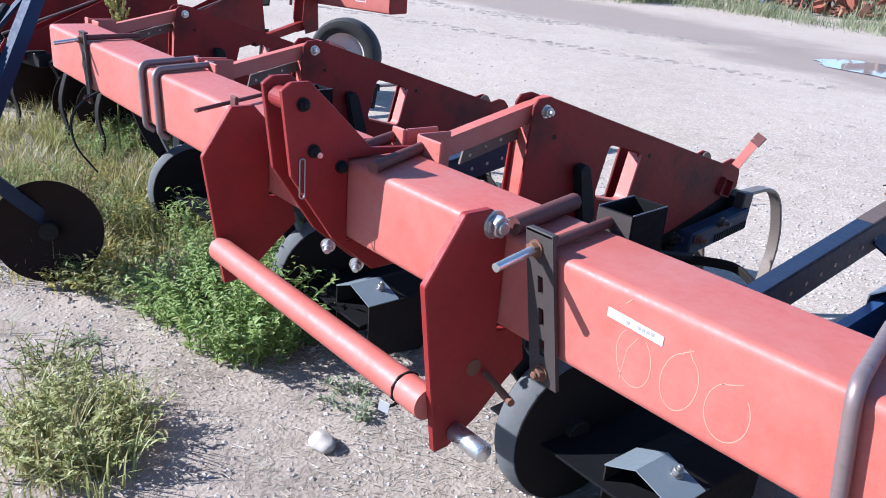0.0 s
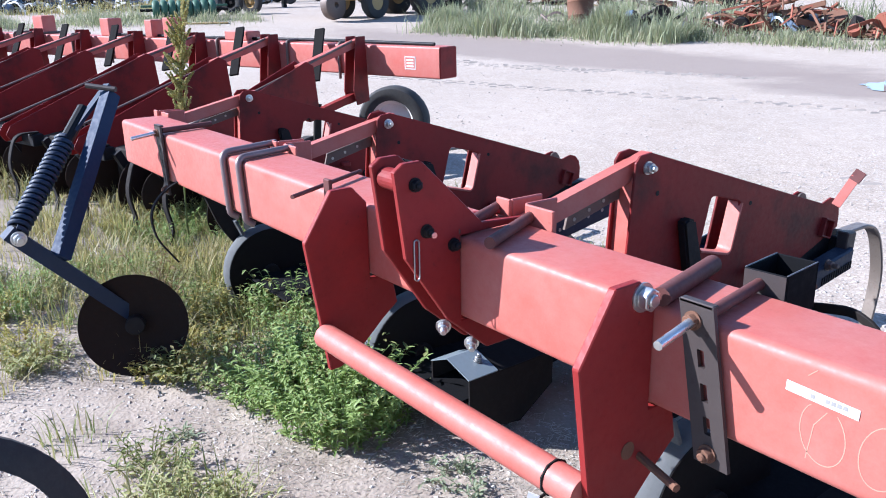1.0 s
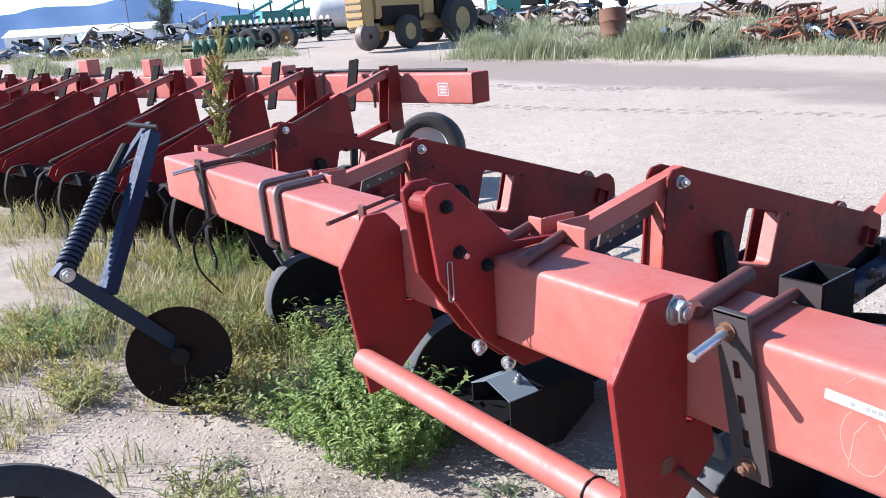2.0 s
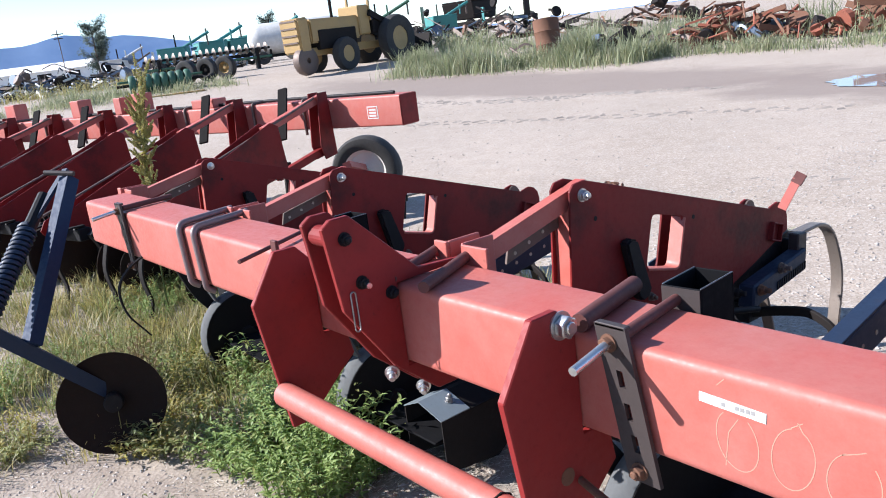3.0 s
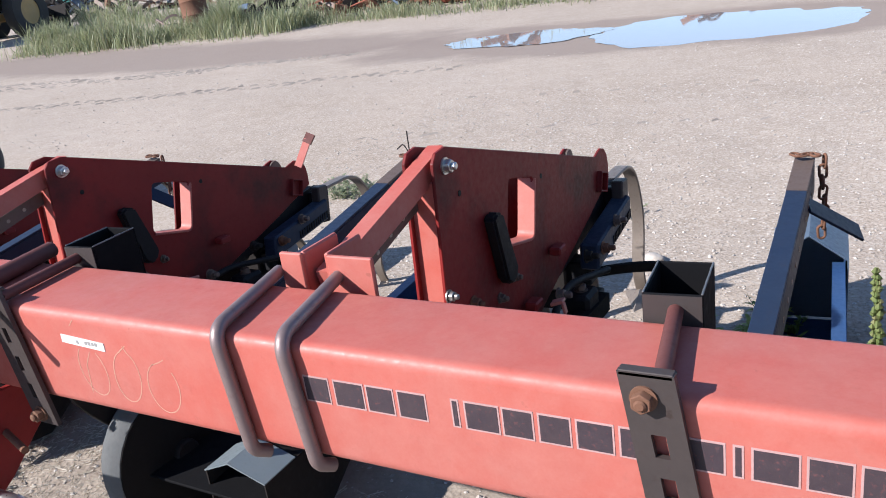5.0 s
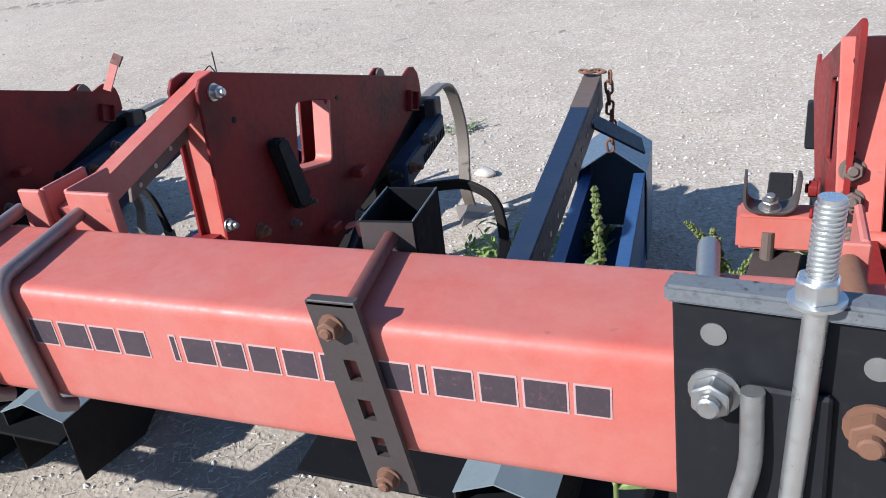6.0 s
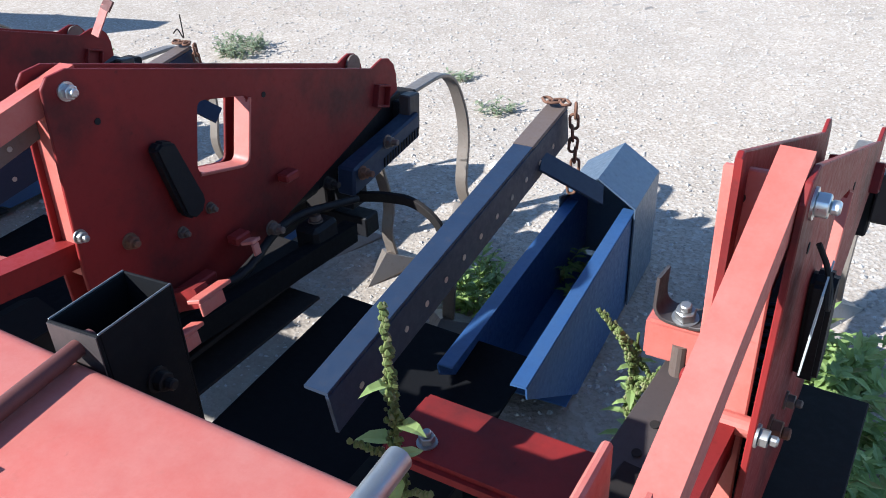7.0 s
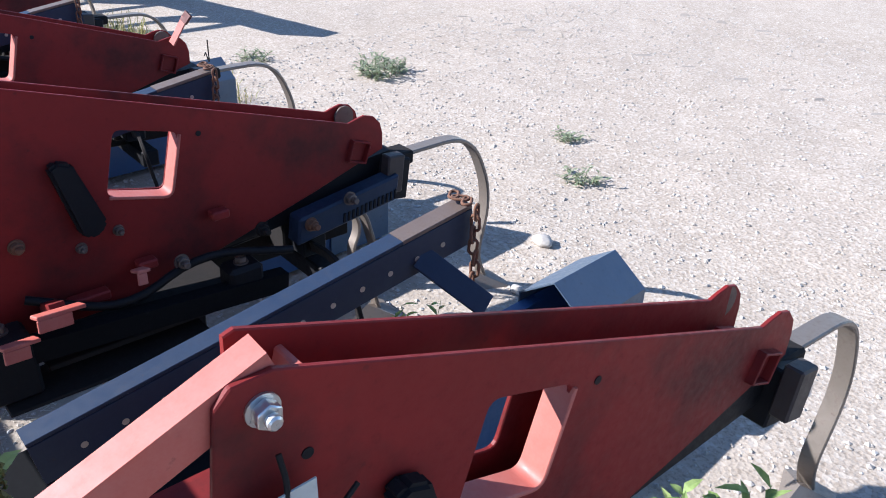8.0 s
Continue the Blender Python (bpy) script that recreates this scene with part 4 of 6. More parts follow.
def chain_link():
    own = bmesh.new()
    pts = []
    for q in range(16):
        a = 2 * math.pi * q / 16
        pts.append((0.009 * math.cos(a), 0, 0.0085 * math.sin(a) + (0.009 if math.sin(a) >= 0 else -0.009)))
    sweep(pts, ring(0.0035, 6), closed=True, bm=own)
    me = bpy.data.meshes.new("chain_link")
    own.to_mesh(me)
    own.free()
    me.materials.append(RUST)
    me.shade_smooth()
    return me


LINK = chain_link()


def stand_arm(foot, head, links, hook=False):
    """A sloping punched angle bar with a brace and a chain at its upper end."""
    foot, head = Vector(foot), Vector(head)
    t = thing("stand_arm", foot, "dark sloping angle-iron arm with punched holes and a rusty chain", "support arm", "arms between the gangs")
    way = (head - foot).normalized()
    side = way.cross(Vector((0, 0, 1))).normalized()
    up = side.cross(way)
    own = sweep([foot, head], rect(0.044, 0.007, 0.001), side=side)
    sweep([foot - up * 0.045 + side * 0.019, head - up * 0.045 + side * 0.019], rect(0.007, 0.080, 0.001), side=side, bm=own)
    arm = part("angle_bar", own, NAVY, t, "dark angle bar, rusty toward its raised end")
    tip = sweep([foot.lerp(head, 0.80) + up * 0.0008, head + up * 0.0008], rect(0.0455, 0.0086, 0.001), side=side)
    part("rusty_end", tip, BROWN, arm, "rust-brown bare end")
    for q in range(12):
        p = foot.lerp(head, 0.08 + 0.075 * q) - up * 0.05 + side * 0.0232
        part("punched_hole", cyl(p, side, 0.006, 0.001, 10), PALE_HOLE, arm, "small punched hole")
    part("brace", sweep([foot.lerp(head, 0.84) - up * 0.05 + side * 0.02, foot.lerp(head, 0.92) - up * 0.16 + side * 0.13], rect(0.055, 0.007, 0.001), side=way), NAVY, t)
    # the chain hangs over the end
    for q in range(links):
        ob = new("chain_link", LINK)
        ob.parent = t
        if q < 3:
            p = head + up * 0.018 + side * (-0.018 + 0.02 * q) - way * 0.012
            ob.matrix_local = Matrix.Translation(p - foot) @ pose(0, 0, 0, 90, 0, 90 * (q % 2) + 40)
        else:
            p = head + side * 0.045 - way * 0.01 + Vector((0.004 * math.sin(q), 0.003 * math.cos(q * 1.7), -0.026 * (q - 3)))
            ob.matrix_local = Matrix.Translation(p - foot) @ pose(0, 0, 0, 4 * math.sin(q * 2.1), 5 * math.cos(q), 90 * (q % 2) + 25)
    if hook:
        part("wire_tie", rod(fillet([head + Vector((-0.05, 0.01, 0.03)), head + Vector((-0.02, 0, 0.05)), head + Vector((0, 0, 0.02)), head + Vector((0.0, 0.0, 0.09))], 0.01, 3), 0.002, 6), DARK, t, "bent wire tie")
    return t


PALE_HOLE = STRAW
for k, hook in ((0, False), (1, True), (2, False)):
    stand_arm((0.447 - k * PITCH, 0.485, 0.601), (0.440 - k * PITCH, 1.375, 0.738), 11 - k, hook)


def shield(k):
    """A sheet-steel tunnel shield along the row: two walls with turned-in lips, a gabled hood at its tail and one ahead."""
    t = thing("row_shield", (0.41 - k * PITCH, 1.9, 0.0), "open blue sheet-steel crop shield with dusty gabled hood, on the ground", "crop shield", "shields along the rows")
    w = 0.098
    for s in (-1, 1):
        own = prism([(-0.97, 0.315), (-0.965, 0.285), (-0.62, 0.03), (0.05, 0.02), (0.05, 0.315)], "x", s * w - 0.002, s * w + 0.002)
        a, b = sorted((s * w, s * (w - 0.034)))
        box((a, -0.97, 0.3135), (b, -0.15, 0.3175), bm=own)
        bmesh.ops.transform(own, matrix=pose(*t.location, 0, 0, 4), verts=own.verts)
        part("shield_wall", own, BLUE, t, "blue-painted sheet wall with a turned lip")
    part("shield_floor", box((-w, -0.70, 0.05), (w, 0.0, 0.054), pose(*t.location, 0, 0, 4)), BLUE, t)
    sec = [(-w - 0.010, 0.340), (-0.0, 0.414), (w + 0.010, 0.340), (w + 0.010, 0.03), (w + 0.006, 0.03), (w + 0.006, 0.337), (0, 0.410), (-w - 0.006, 0.337), (-w - 0.006, 0.03), (-w - 0.010, 0.03)]
    part("end_hood", prism(sec, "y", -0.19, 0.075, m=pose(*t.location, 0, 0, 4)), SHIELD, t, "dusty blue-grey gabled sheet hood")
    part("end_plate", prism([(-w - 0.006, 0.03), (w + 0.006, 0.03), (w + 0.006, 0.337), (0, 0.410), (-w - 0.006, 0.337)], "y", 0.069, 0.073, m=pose(*t.location, 0, 0, 4)), SHIELD, t)
    fx = t.location.x + 0.035
    if not k:
        # a dark sheet added just above the ground, standing for shade under the arm
        part("front_skid", box((-0.14, -0.24, 0.0), (0.26, 0.22, 0.008), pose(0.50, 0.74, 0.07, 2, 3, 4), b=0.002), DARK, t, "dark sheet added as shade at the shield's mouth")
        part("carrier_beam", box((0.46, 0.60, 0.365), (0.94, 0.765, 0.400), b=0.010, seg=2), RED_SHADED, t, "red carrier beam ahead of the shield", smooth=40)
        part("bolt", bolt((0.53, 0.645, 0.400), (0, 0, 1), 0.026, stub=0.010), STEEL, t, smooth=30)
        part("skid_bar", bev(bar((0.66, 0.38, 0.22), (0.70, 0.92, 0.12), 0.05, 0.06, (1, 0, 0), 0.0), 0.004), BLACK, t, "black skid bar")
    # front roof in a lit grey; rear and walls carry shade as black
    roof = [(fx - 0.095, 0.236), (fx - 0.012, 0.271), (fx + 0.095, 0.236), (fx + 0.094, 0.2325), (fx - 0.012, 0.2675), (fx - 0.094, 0.2325)]
    hood = part("front_hood", prism(roof, "y", 0.39, 0.505), HOODROOF_LIT, t, "dusty shallow-gabled sheet hood in a lit grey")
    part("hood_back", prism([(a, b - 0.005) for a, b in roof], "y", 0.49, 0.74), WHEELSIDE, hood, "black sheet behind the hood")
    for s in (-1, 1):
        part("hood_wall", prism([(0.392, 0.232), (0.392, 0.06), (0.60, 0.03), (0.74, 0.12), (0.74, 0.232)], "x", fx + s * 0.092 - 0.002, fx + s * 0.092 + 0.002), DARK, hood, "hood wall painted dark for shade")
    part("hood_bolt", bolt((fx + 0.035, 0.475, 0.2555), (0.3, 0, 1), 0.022), STEEL, hood, smooth=30)
    return t


for k in (0, 1, 2):
    shield(k)


# ---- jack bracket on the bar's front ----
def jack():
    t = thing("jack_bracket", (0.87, -0.03, 0.62), "black clamp plate with a bright threaded rod, bolted to the toolbar", "bracket")
    own = box((0.775, -0.046, 0.60), (0.968, -0.034, 0.972), b=0.002)
    part("clamp_plate", own, BLACK, t, "black steel plate with a scuffed grey top edge")
    part("top_edge", box((0.772, -0.060, 0.958), (0.971, -0.0325, 0.9745), b=0.003, seg=2), SCUFFED, t, "bare scuffed steel edge")
    for x, z in ((0.810, 0.925), (0.935, 0.915)):
        part("bolt_hole", cyl((x, -0.0462, z), (0, -1, 0), 0.011, 0.0012, 18), STEEL, t, "round drilled hole")
    for x, z, m in ((0.811, 0.867, STEEL), (0.935, 0.858, RUST)):
        part("nut", bolt((x, -0.046, z), (0, -1, 0), 0.032, stub=0.010), m, t, "large hex nut", smooth=30)
    for x, m in ((0.810, STEEL), (0.950, RUST)):
        part("clamp_rod", rod([(x, -0.034, TOP + 0.013), (x - 0.012, 0.205, TOP + 0.013)], 0.0125, 14), m, t, "round clamp rod over the toolbar", smooth=50)
    part("jack_rod", rod([(0.894, -0.052, 1.060), (0.868, -0.068, 0.60)], 0.0098, 16), ZINC, t, "bright straight round rod", smooth=50)
    part("second_rod", rod(fillet([(0.845, -0.062, 0.885), (0.846, -0.066, 0.81), (0.835, -0.070, 0.76), (0.838, -0.07, 0.62)], 0.02, 5), 0.010, 12), STEEL, t, smooth=50)
    part("weld_plate", box((0.838, -0.056, 0.62), (0.905, -0.046, 0.885), b=0.003), BLACK, t)
    part("thread", helix((0.8895, -0.0545, 0.985), (0.8938, -0.052, 1.056), 0.0098, 0.0020, 17, 12), ZINC, t, "screw thread", smooth=60)
    part("hex_nut", bolt((0.8885, -0.0552, 0.9745), (0, 0, 1), 0.030, stub=0, thick=0.018), ZINC, t, "zinc hex nut", smooth=30)
    for ob in t.children:
        ob.matrix_local = Matrix.Translation((0.020, -0.012, 0)) @ pose(0, 0, 0, 0, -2.0, -9) @ ob.matrix_local if "rod over" not in str(ob.get("label")) else ob.matrix_local
    return t


jack()


# ---- adjusting clevis beside the gang ----
def clevis():
    t = thing("adjuster_clevis", (0.86, 0.93, 0.40), "red block with a black U-strap and bolt above a black plate", "clevis")
    part("red_block", box((0.795, 0.93, 0.50), (0.940, 0.995, 0.575), b=0.006, seg=2), RED, t, "bright red steel block")
    part("u_strap", sweep(fillet([(0.808, 0.965, 0.650), (0.808, 0.955, 0.582), (0.900, 0.955, 0.582), (0.906, 0.965, 0.650)], 0.030, 6), rect(0.058, 0.006, 0.001), side=(0, 1, 0)), GUN, t, "dark bent U-strap with worn edges", smooth=40)
    part("bolt", bolt((0.855, 0.945, 0.586), (0, -0.2, 1), 0.030, stub=0.012), STEEL, t, "worn bolt with washer", smooth=30)
    part("stem", cyl((0.855, 0.935, 0.44), (0, 0.02, 1), 0.014, 0.10, 14), BROWN, t)
    part("black_plate", box((-0.045, -0.16, -0.006), (0.045, 0.10, 0.006), pose(0.862, 0.86, 0.462, 12, 0, -8), b=0.002), GUN, t, "flat black plate with drilled holes")
    for q in (-0.10, -0.04):
        part("bolt_hole", cyl((0.862 + q * 0.13, 0.86 + q, 0.4695 + q * 0.2), (0, -0.2, 1), 0.008, 0.0015, 12), DARK, t)
    part("foot", box((0.83, 0.88, -0.03), (0.89, 0.93, 0.455), b=0.004), BLACK, t)
    t.location += Vector((0.017, -0.045, 0.022))
    return t


clevis()


def tag_card():
    t = thing("tag_card", (1.06, 0.60, 0.86), "grey weathered card wired to the red side plate", "tag")
    m = pose(1.070, 0.585, 0.868, 3, 3, 0)
    part("card", box((0.0, -0.035, -0.05), (0.002, 0.035, 0.055), m), CARD, t, "weathered grey card")
    part("wire", rod(fillet([(1.058, 0.590, 0.955), (1.074, 0.590, 0.925), (1.078, 0.575, 0.895), (1.080, 0.590, 0.880), (1.078, 0.635, 0.872), (1.070, 0.665, 0.885)], 0.02, 4), 0.003, 6), DARK, t, "thin dark wire", smooth=50)
    return t


tag_card()


def row_flag():
    t = thing("row_flag", (-1.2, 1.45, 0.66), "small red steel flag bracket bolted at the tail of a gang", "bracket")
    part("stem", bev(bar((-1.255, 1.50, 0.675), (-1.225, 1.545, 0.765), 0.028, 0.006, (1, 0.3, 0), 0.0), 0.001), RED, t, "red flat stem")
    part("clip", bev(bar((-1.228, 1.540, 0.752), (-1.216, 1.558, 0.782), 0.034, 0.010, (1, 0.3, 0), 0.0), 0.002), RODS, t, "rusty steel clip")
    return t


row_flag()


# ---- marker arm with its disc ----
def marker():
    t = thing("coulter", (-2.95, -0.3, 0.0), "dark coulter arm with coil spring and dished disc on dirt", "coulter")
    d = part("disc_blade", disk((-2.9, -0.226, 0.203), (0.93, -0.36, 0.12), 0.19, 0.035, 0.004, 48), DISC, t, "rusty dark dished disc blade", smooth=60)
    part("hub", cyl((-2.93, -0.21, 0.20), (0.93, -0.36, 0.12), 0.035, 0.05, 16, 0.004), DARK, d)
    part("lower_bar", bev(bar((-2.965, -0.20, 0.215), (-2.925, -0.575, 0.62), 0.05, 0.05, (1, 0, 0), 0.0), 0.004), NAVY, t, "dark lower arm bar")
    part("upper_bar", bev(bar((-2.92, -0.43, 0.50), (-3.21, -0.11, 1.00), 0.050, 0.050, (1, 0.3, 0), 0.0), 0.004), DEEPBLUE, t, "dark blue-black bar")
    part("coil_spring", helix((-2.93, -0.545, 0.615), (-3.17, -0.30, 0.855), 0.031, 0.0078, 19), NAVY, t, "dark coil spring", smooth=60)
    part("spring_core", rod([(-2.92, -0.56, 0.60), (-3.26, -0.20, 0.95)], 0.024, 12), BLACK, t)
    part("spring_link", bev(bar((-3.18, -0.28, 0.87), (-3.27, -0.10, 1.03), 0.03, 0.012, (1, 0.3, 0), 0.0), 0.002), NAVY, t)
    part("cross_head", rod([(-3.255, -0.18, 1.035), (-3.17, -0.10, 1.02)], 0.010, 10), GUN, t, "bare steel cross pin")
    part("pivot_bolt", bolt((-2.885, -0.55, 0.60), (1, 0, 0), 0.035), ZINC, t, "bright pivot nut", smooth=30)
    return t


marker()


def tine(x, y, z):
    pts = fillet([(x, y + 0.22, z + 0.02), (x, y, z), (x, y - 0.09, z - 0.08), (x, y - 0.085, z - 0.19), (x, y - 0.01, z - 0.30)], 0.09, 5)
    lone("spring_tine", sweep(pts, rect(0.016, 0.006, 0.001), side=(1, 0, 0)), DARK, "thin curved dark spring tine hanging over dry grass", "tine", smooth=40, at=(x, y, z))


tine(-2.92, -0.02, 0.70)

# ---- the second toolbar, parked behind ----
FAR = Matrix.Translation((-4.36, 2.44, 0.0)) @ pose(0, 0, 0, 0, 0, 194)


def far_toolbar():
    t = thing("toolbar", (0, 0, 0), "second faded red toolbar parked behind, its near end cut square", "toolbar")
    loop = [(p.x, p.y) for p in fillet([Vector((0.089, 0.795, 0)), Vector((0, 0.795, 0)), Vector((0, 1.0, 0)), Vector((DEEP, 1.0, 0)), Vector((DEEP, 0.795, 0)), Vector((0.0891, 0.795, 0))], 0.015, 4)[:-1]]
    part("square_tube", prism(loop, "x", 0.0, 9.0), RED, t, "faded red square steel tube", smooth=30)
    part("end_cap", box((-0.008, 0.004, 0.80), (0.0, 0.174, 0.996), b=0.002), RED_SHADED, t, "dark red end cap")
    sign = part("white_sticker", box((0.20, 0.178, 0.850), (0.295, 0.1795, 0.935)), WHITE, t, "small white square sticker")
    part("red_field", box((0.207, 0.1795, 0.857), (0.288, 0.1802, 0.928)), RED, sign)
    for q in range(3):
        part("print_bar", box((0.217, 0.1802, 0.865 + 0.02 * q), (0.278, 0.1806, 0.877 + 0.02 * q)), WHITE, sign)
    for x, w, h in ((1.95, 0.28, 0.07), (2.95, 0.13, 0.17), (3.25, 0.11, 0.15), (3.95, 0.15, 0.16), (5.2, 0.2, 0.18)):
        part("bracket_box", box((x, 0.02, 1.0), (x + w, 0.16, 1.0 + h), b=0.006), RED, t, "upright red bracket box")
    for x in (0.9, 1.45, 2.3, 3.5, 3.9, 4.6, 5.2, 5.8):
        part("clamp_rod", rod(fillet([(x, 0.19, 0.76), (x, 0.19, 1.012), (x, -0.01, 1.012)], 0.03, 4), 0.011, 8), BROWN, t, "bent round clamp rod", smooth=50)
    part("hose", rod(fillet([(0.1, 0.10, 1.012), (1.2, 0.06, 1.016), (2.4, 0.12, 1.014), (4.0, 0.08, 1.016)], 0.3, 5), 0.012, 8), BLACK, t, "black hydraulic hose along the bar", smooth=60)
    t.matrix_basis = FAR
    return t


far_toolbar()


def far_gang():
    """A gang of the second toolbar: a tall post on the bar, a broad sloping plate and spring shanks."""
    u = thing("row_unit", (0, 0, 0), "red cultivator gang with tall post and broad sloping plate", "cultivator gang", "gangs on the toolbars")
    for x in (-0.09, 0.0):
        part("post_plate", prism([(0.18, 0.62), (0.30, 0.60), (0.33, 0.70), (0.29, 1.06), (0.20, 1.06)], "x", x, x + 0.010, bv=0.002), RED_SHADED, u, "tall red post plate")
    part("upper_link", bev(bar((-0.035, 0.23, 1.02), (-0.035, 0.78, 0.88), 0.045, 0.05, (1, 0, 0), 0.0), 0.004), RED, u, "red upper link")
    part("lower_link", bev(bar((-0.035, 0.27, 0.66), (-0.035, 0.72, 0.56), 0.045, 0.05, (1, 0, 0), 0.0), 0.004), RED_SHADED, u)
    for x in (-0.10, 0.01):
        part("side_plate", prism([(0.67, 0.62), (0.70, 0.90), (0.76, 0.93), (1.86, 0.52), (1.90, 0.46), (1.86, 0.40), (1.3, 0.46), (0.80, 0.56)], "x", x, x + 0.008, bv=0.002), RED_SHADED, u, "broad sloping red side plate")
    for y, z in ((0.73, 0.86), (0.24, 1.02), (0.72, 0.56), (1.2, 0.55)):
        part("bolt", bolt((0.018 if y > 0.5 else 0.010, y, z), (1, 0, 0), 0.03), ZINC, u, smooth=30)
    part("rear_bar", box((-0.26, 1.72, 0.38), (0.18, 1.80, 0.46), b=0.005), BLACK, u, "black rear tool bar")
    for x in (-0.22, 0.14):
        pts = fillet([(x, 1.74, 0.47), (x, 1.90, 0.475), (x, 1.97, 0.28), (x, 1.93, 0.12), (x, 1.96, 0.03)], 0.12, 6)
        part("rear_shank", sweep(pts, rect(0.04, 0.012, 0.003), side=(1, 0, 0)), DARK, u, "dark curved spring shank", smooth=40)
    # dark block added for the shade below the sloping plates
    part("gang_frame", box((-0.22, 0.75, 0.16), (0.14, 1.50, 0.38), b=0.01), DARK, u, "dark block added to fill the shade under the plates")
    part("coil_spring", helix((-0.05, 1.05, 0.46), (-0.05, 1.5, 0.40), 0.04, 0.008, 12, 8), BLACK, u, smooth=60)
    for x, tilt in ((-0.30, 0.35), (0.22, -0.35)):
        part("hiller_disc", disk((x, 1.62, 0.20), (1, tilt, 0.15), 0.185, 0.04, 0.005, 28), DISC, u, "dark dished hilling disc", smooth=60)
        part("disc_arm", bev(bar((x, 1.74, 0.43), (x, 1.62, 0.20), 0.04, 0.05, (1, 0, 0), 0.0), 0.004), BLACK, u, "black disc arm")
    part("gauge_tyre", lathe([(0.04, -0.045), (0.17, -0.05), (0.20, -0.03), (0.20, 0.03), (0.17, 0.05), (0.04, 0.045), (0.04, -0.045)], (0.16, 0.55, 0.20), (1, 0, 0), 28), RUBBER, u, "black gauge wheel", smooth=40)
    part("wheel_arm", bev(bar((0.10, 0.50, 0.62), (0.09, 0.55, 0.20), 0.016, 0.06, (1, 0, 0), 0.0), 0.002), DARK, u)
    part("row_hood", prism([(-0.13, 0.02), (-0.13, 0.30), (0.0, 0.38), (0.13, 0.30), (0.13, 0.02), (0.125, 0.02), (0.125, 0.296), (0.0, 0.374), (-0.125, 0.296), (-0.125, 0.02)], "y", 1.0, 1.55, m=pose(0.48, 0, 0)), BLACK, u, "black gabled sheet hood")
    part("cross_tube", box((-0.30, 1.18, 0.40), (0.52, 1.24, 0.46), b=0.004), BLACK, u, "black cross tube")
    part("stay_bar", bev(bar((0.36, 0.19, 1.10), (0.22, 0.40, 0.76), 0.07, 0.02, (1, 0.3, 0), 0.0), 0.002), WHEELSIDE, u, "black flat stay leaning on the bar")
    part("edge_rod", rod([(-0.06, 0.30, 1.03), (-0.05, 1.90, 0.56)], 0.008, 6), BROWN, u, "thin rod along the plate")
    part("tension_bar", rod([(-0.04, 0.50, 0.60), (-0.04, 1.55, 0.44)], 0.014, 8), BLACK, u)
    return u


far_one = far_gang()
far_one.matrix_basis = FAR @ pose(0.72, 0, 0)
for k in range(1, 9):
    copy_thing(far_one, FAR @ pose(0.72 + 0.90 * k, 0, 0))


def wheel(at, axis, r, w, rim_mat, label, name="gauge_wheel", cat="wheel", rim=0.55, lugs=0, bare=False):
    t = thing(name, at, label, cat, "wheels")
    a = Vector(at)
    ax = Vector(axis).normalized()
    prof = [(r * rim, -w * 0.42), (r * 0.80, -w * 0.52), (r * 0.94, -w * 0.46), (r, -w * 0.30), (r * 1.005, 0.0), (r, w * 0.30), (r * 0.94, w * 0.46), (r * 0.80, w * 0.52), (r * rim, w * 0.42), (r * rim, -w * 0.42)]
    tyre = part("tyre", lathe(prof, a, ax, 40), RUBBER, t, "dusty black rubber tyre", smooth=40)
    if lugs:
        own = bmesh.new()
        turn = ax.to_track_quat("Z", "Y").to_matrix().to_4x4()
        for q in range(lugs):
            g = 2 * math.pi * q / lugs
            box((-0.03, -0.02, -w * 0.45), (0.03, 0.05, 0.02), Matrix.Translation(a) @ turn @ pose(0, 0, 0, 0, 0, math.degrees(g)) @ pose(r * 0.985, 0, 0, 20, 0, 0), bm=own)
            box((-0.03, -0.02, -0.02), (0.03, 0.05, w * 0.45), Matrix.Translation(a) @ turn @ pose(0, 0, 0, 0, 0, math.degrees(g + math.pi / lugs)) @ pose(r * 0.985, 0, 0, -20, 0, 0), bm=own)
        part("tread_lugs", own, RUBBER, tyre)
    if bare:
        for q in range(3):
            e = ax.orthogonal().normalized()
            e = Matrix.Rotation(2.1 * q + 2.4, 3, ax) @ e
            part("spoke", sweep([a, a + e * r * (rim + 0.02)], rect(0.05, 0.008), side=ax.cross(e)), rim_mat, t, "flat steel spoke")
        return t
    part("rim", lathe([(r * rim, -w * 0.40), (r * rim * 1.03, -w * 0.43), (r * rim * 0.92, -w * 0.30), (r * rim * 0.85, -w * 0.05), (r * rim * 0.5, 0.0), (r * 0.12, w * 0.08), (r * 0.12, w * 0.3), (0.001, w * 0.3)], a, ax, 32), rim_mat, t, "dished steel rim", smooth=30)
    part("rim", lathe([(r * rim, w * 0.40), (r * rim * 1.03, w * 0.43), (r * rim * 0.92, w * 0.30), (r * rim * 0.85, w * 0.15), (r * rim * 0.5, w * 0.10), (r * 0.14, w * 0.18), (r * 0.14, w * 0.34), (0.001, w * 0.34)], a, ax, 32), rim_mat, t, "dished steel rim", smooth=30)
    return t


wheel((-5.75, 2.87, 0.30), (0.62, -0.78, 0), 0.30, 0.17, WHITE, "small black implement tyre on a dull white rim, on dirt", rim=0.62)
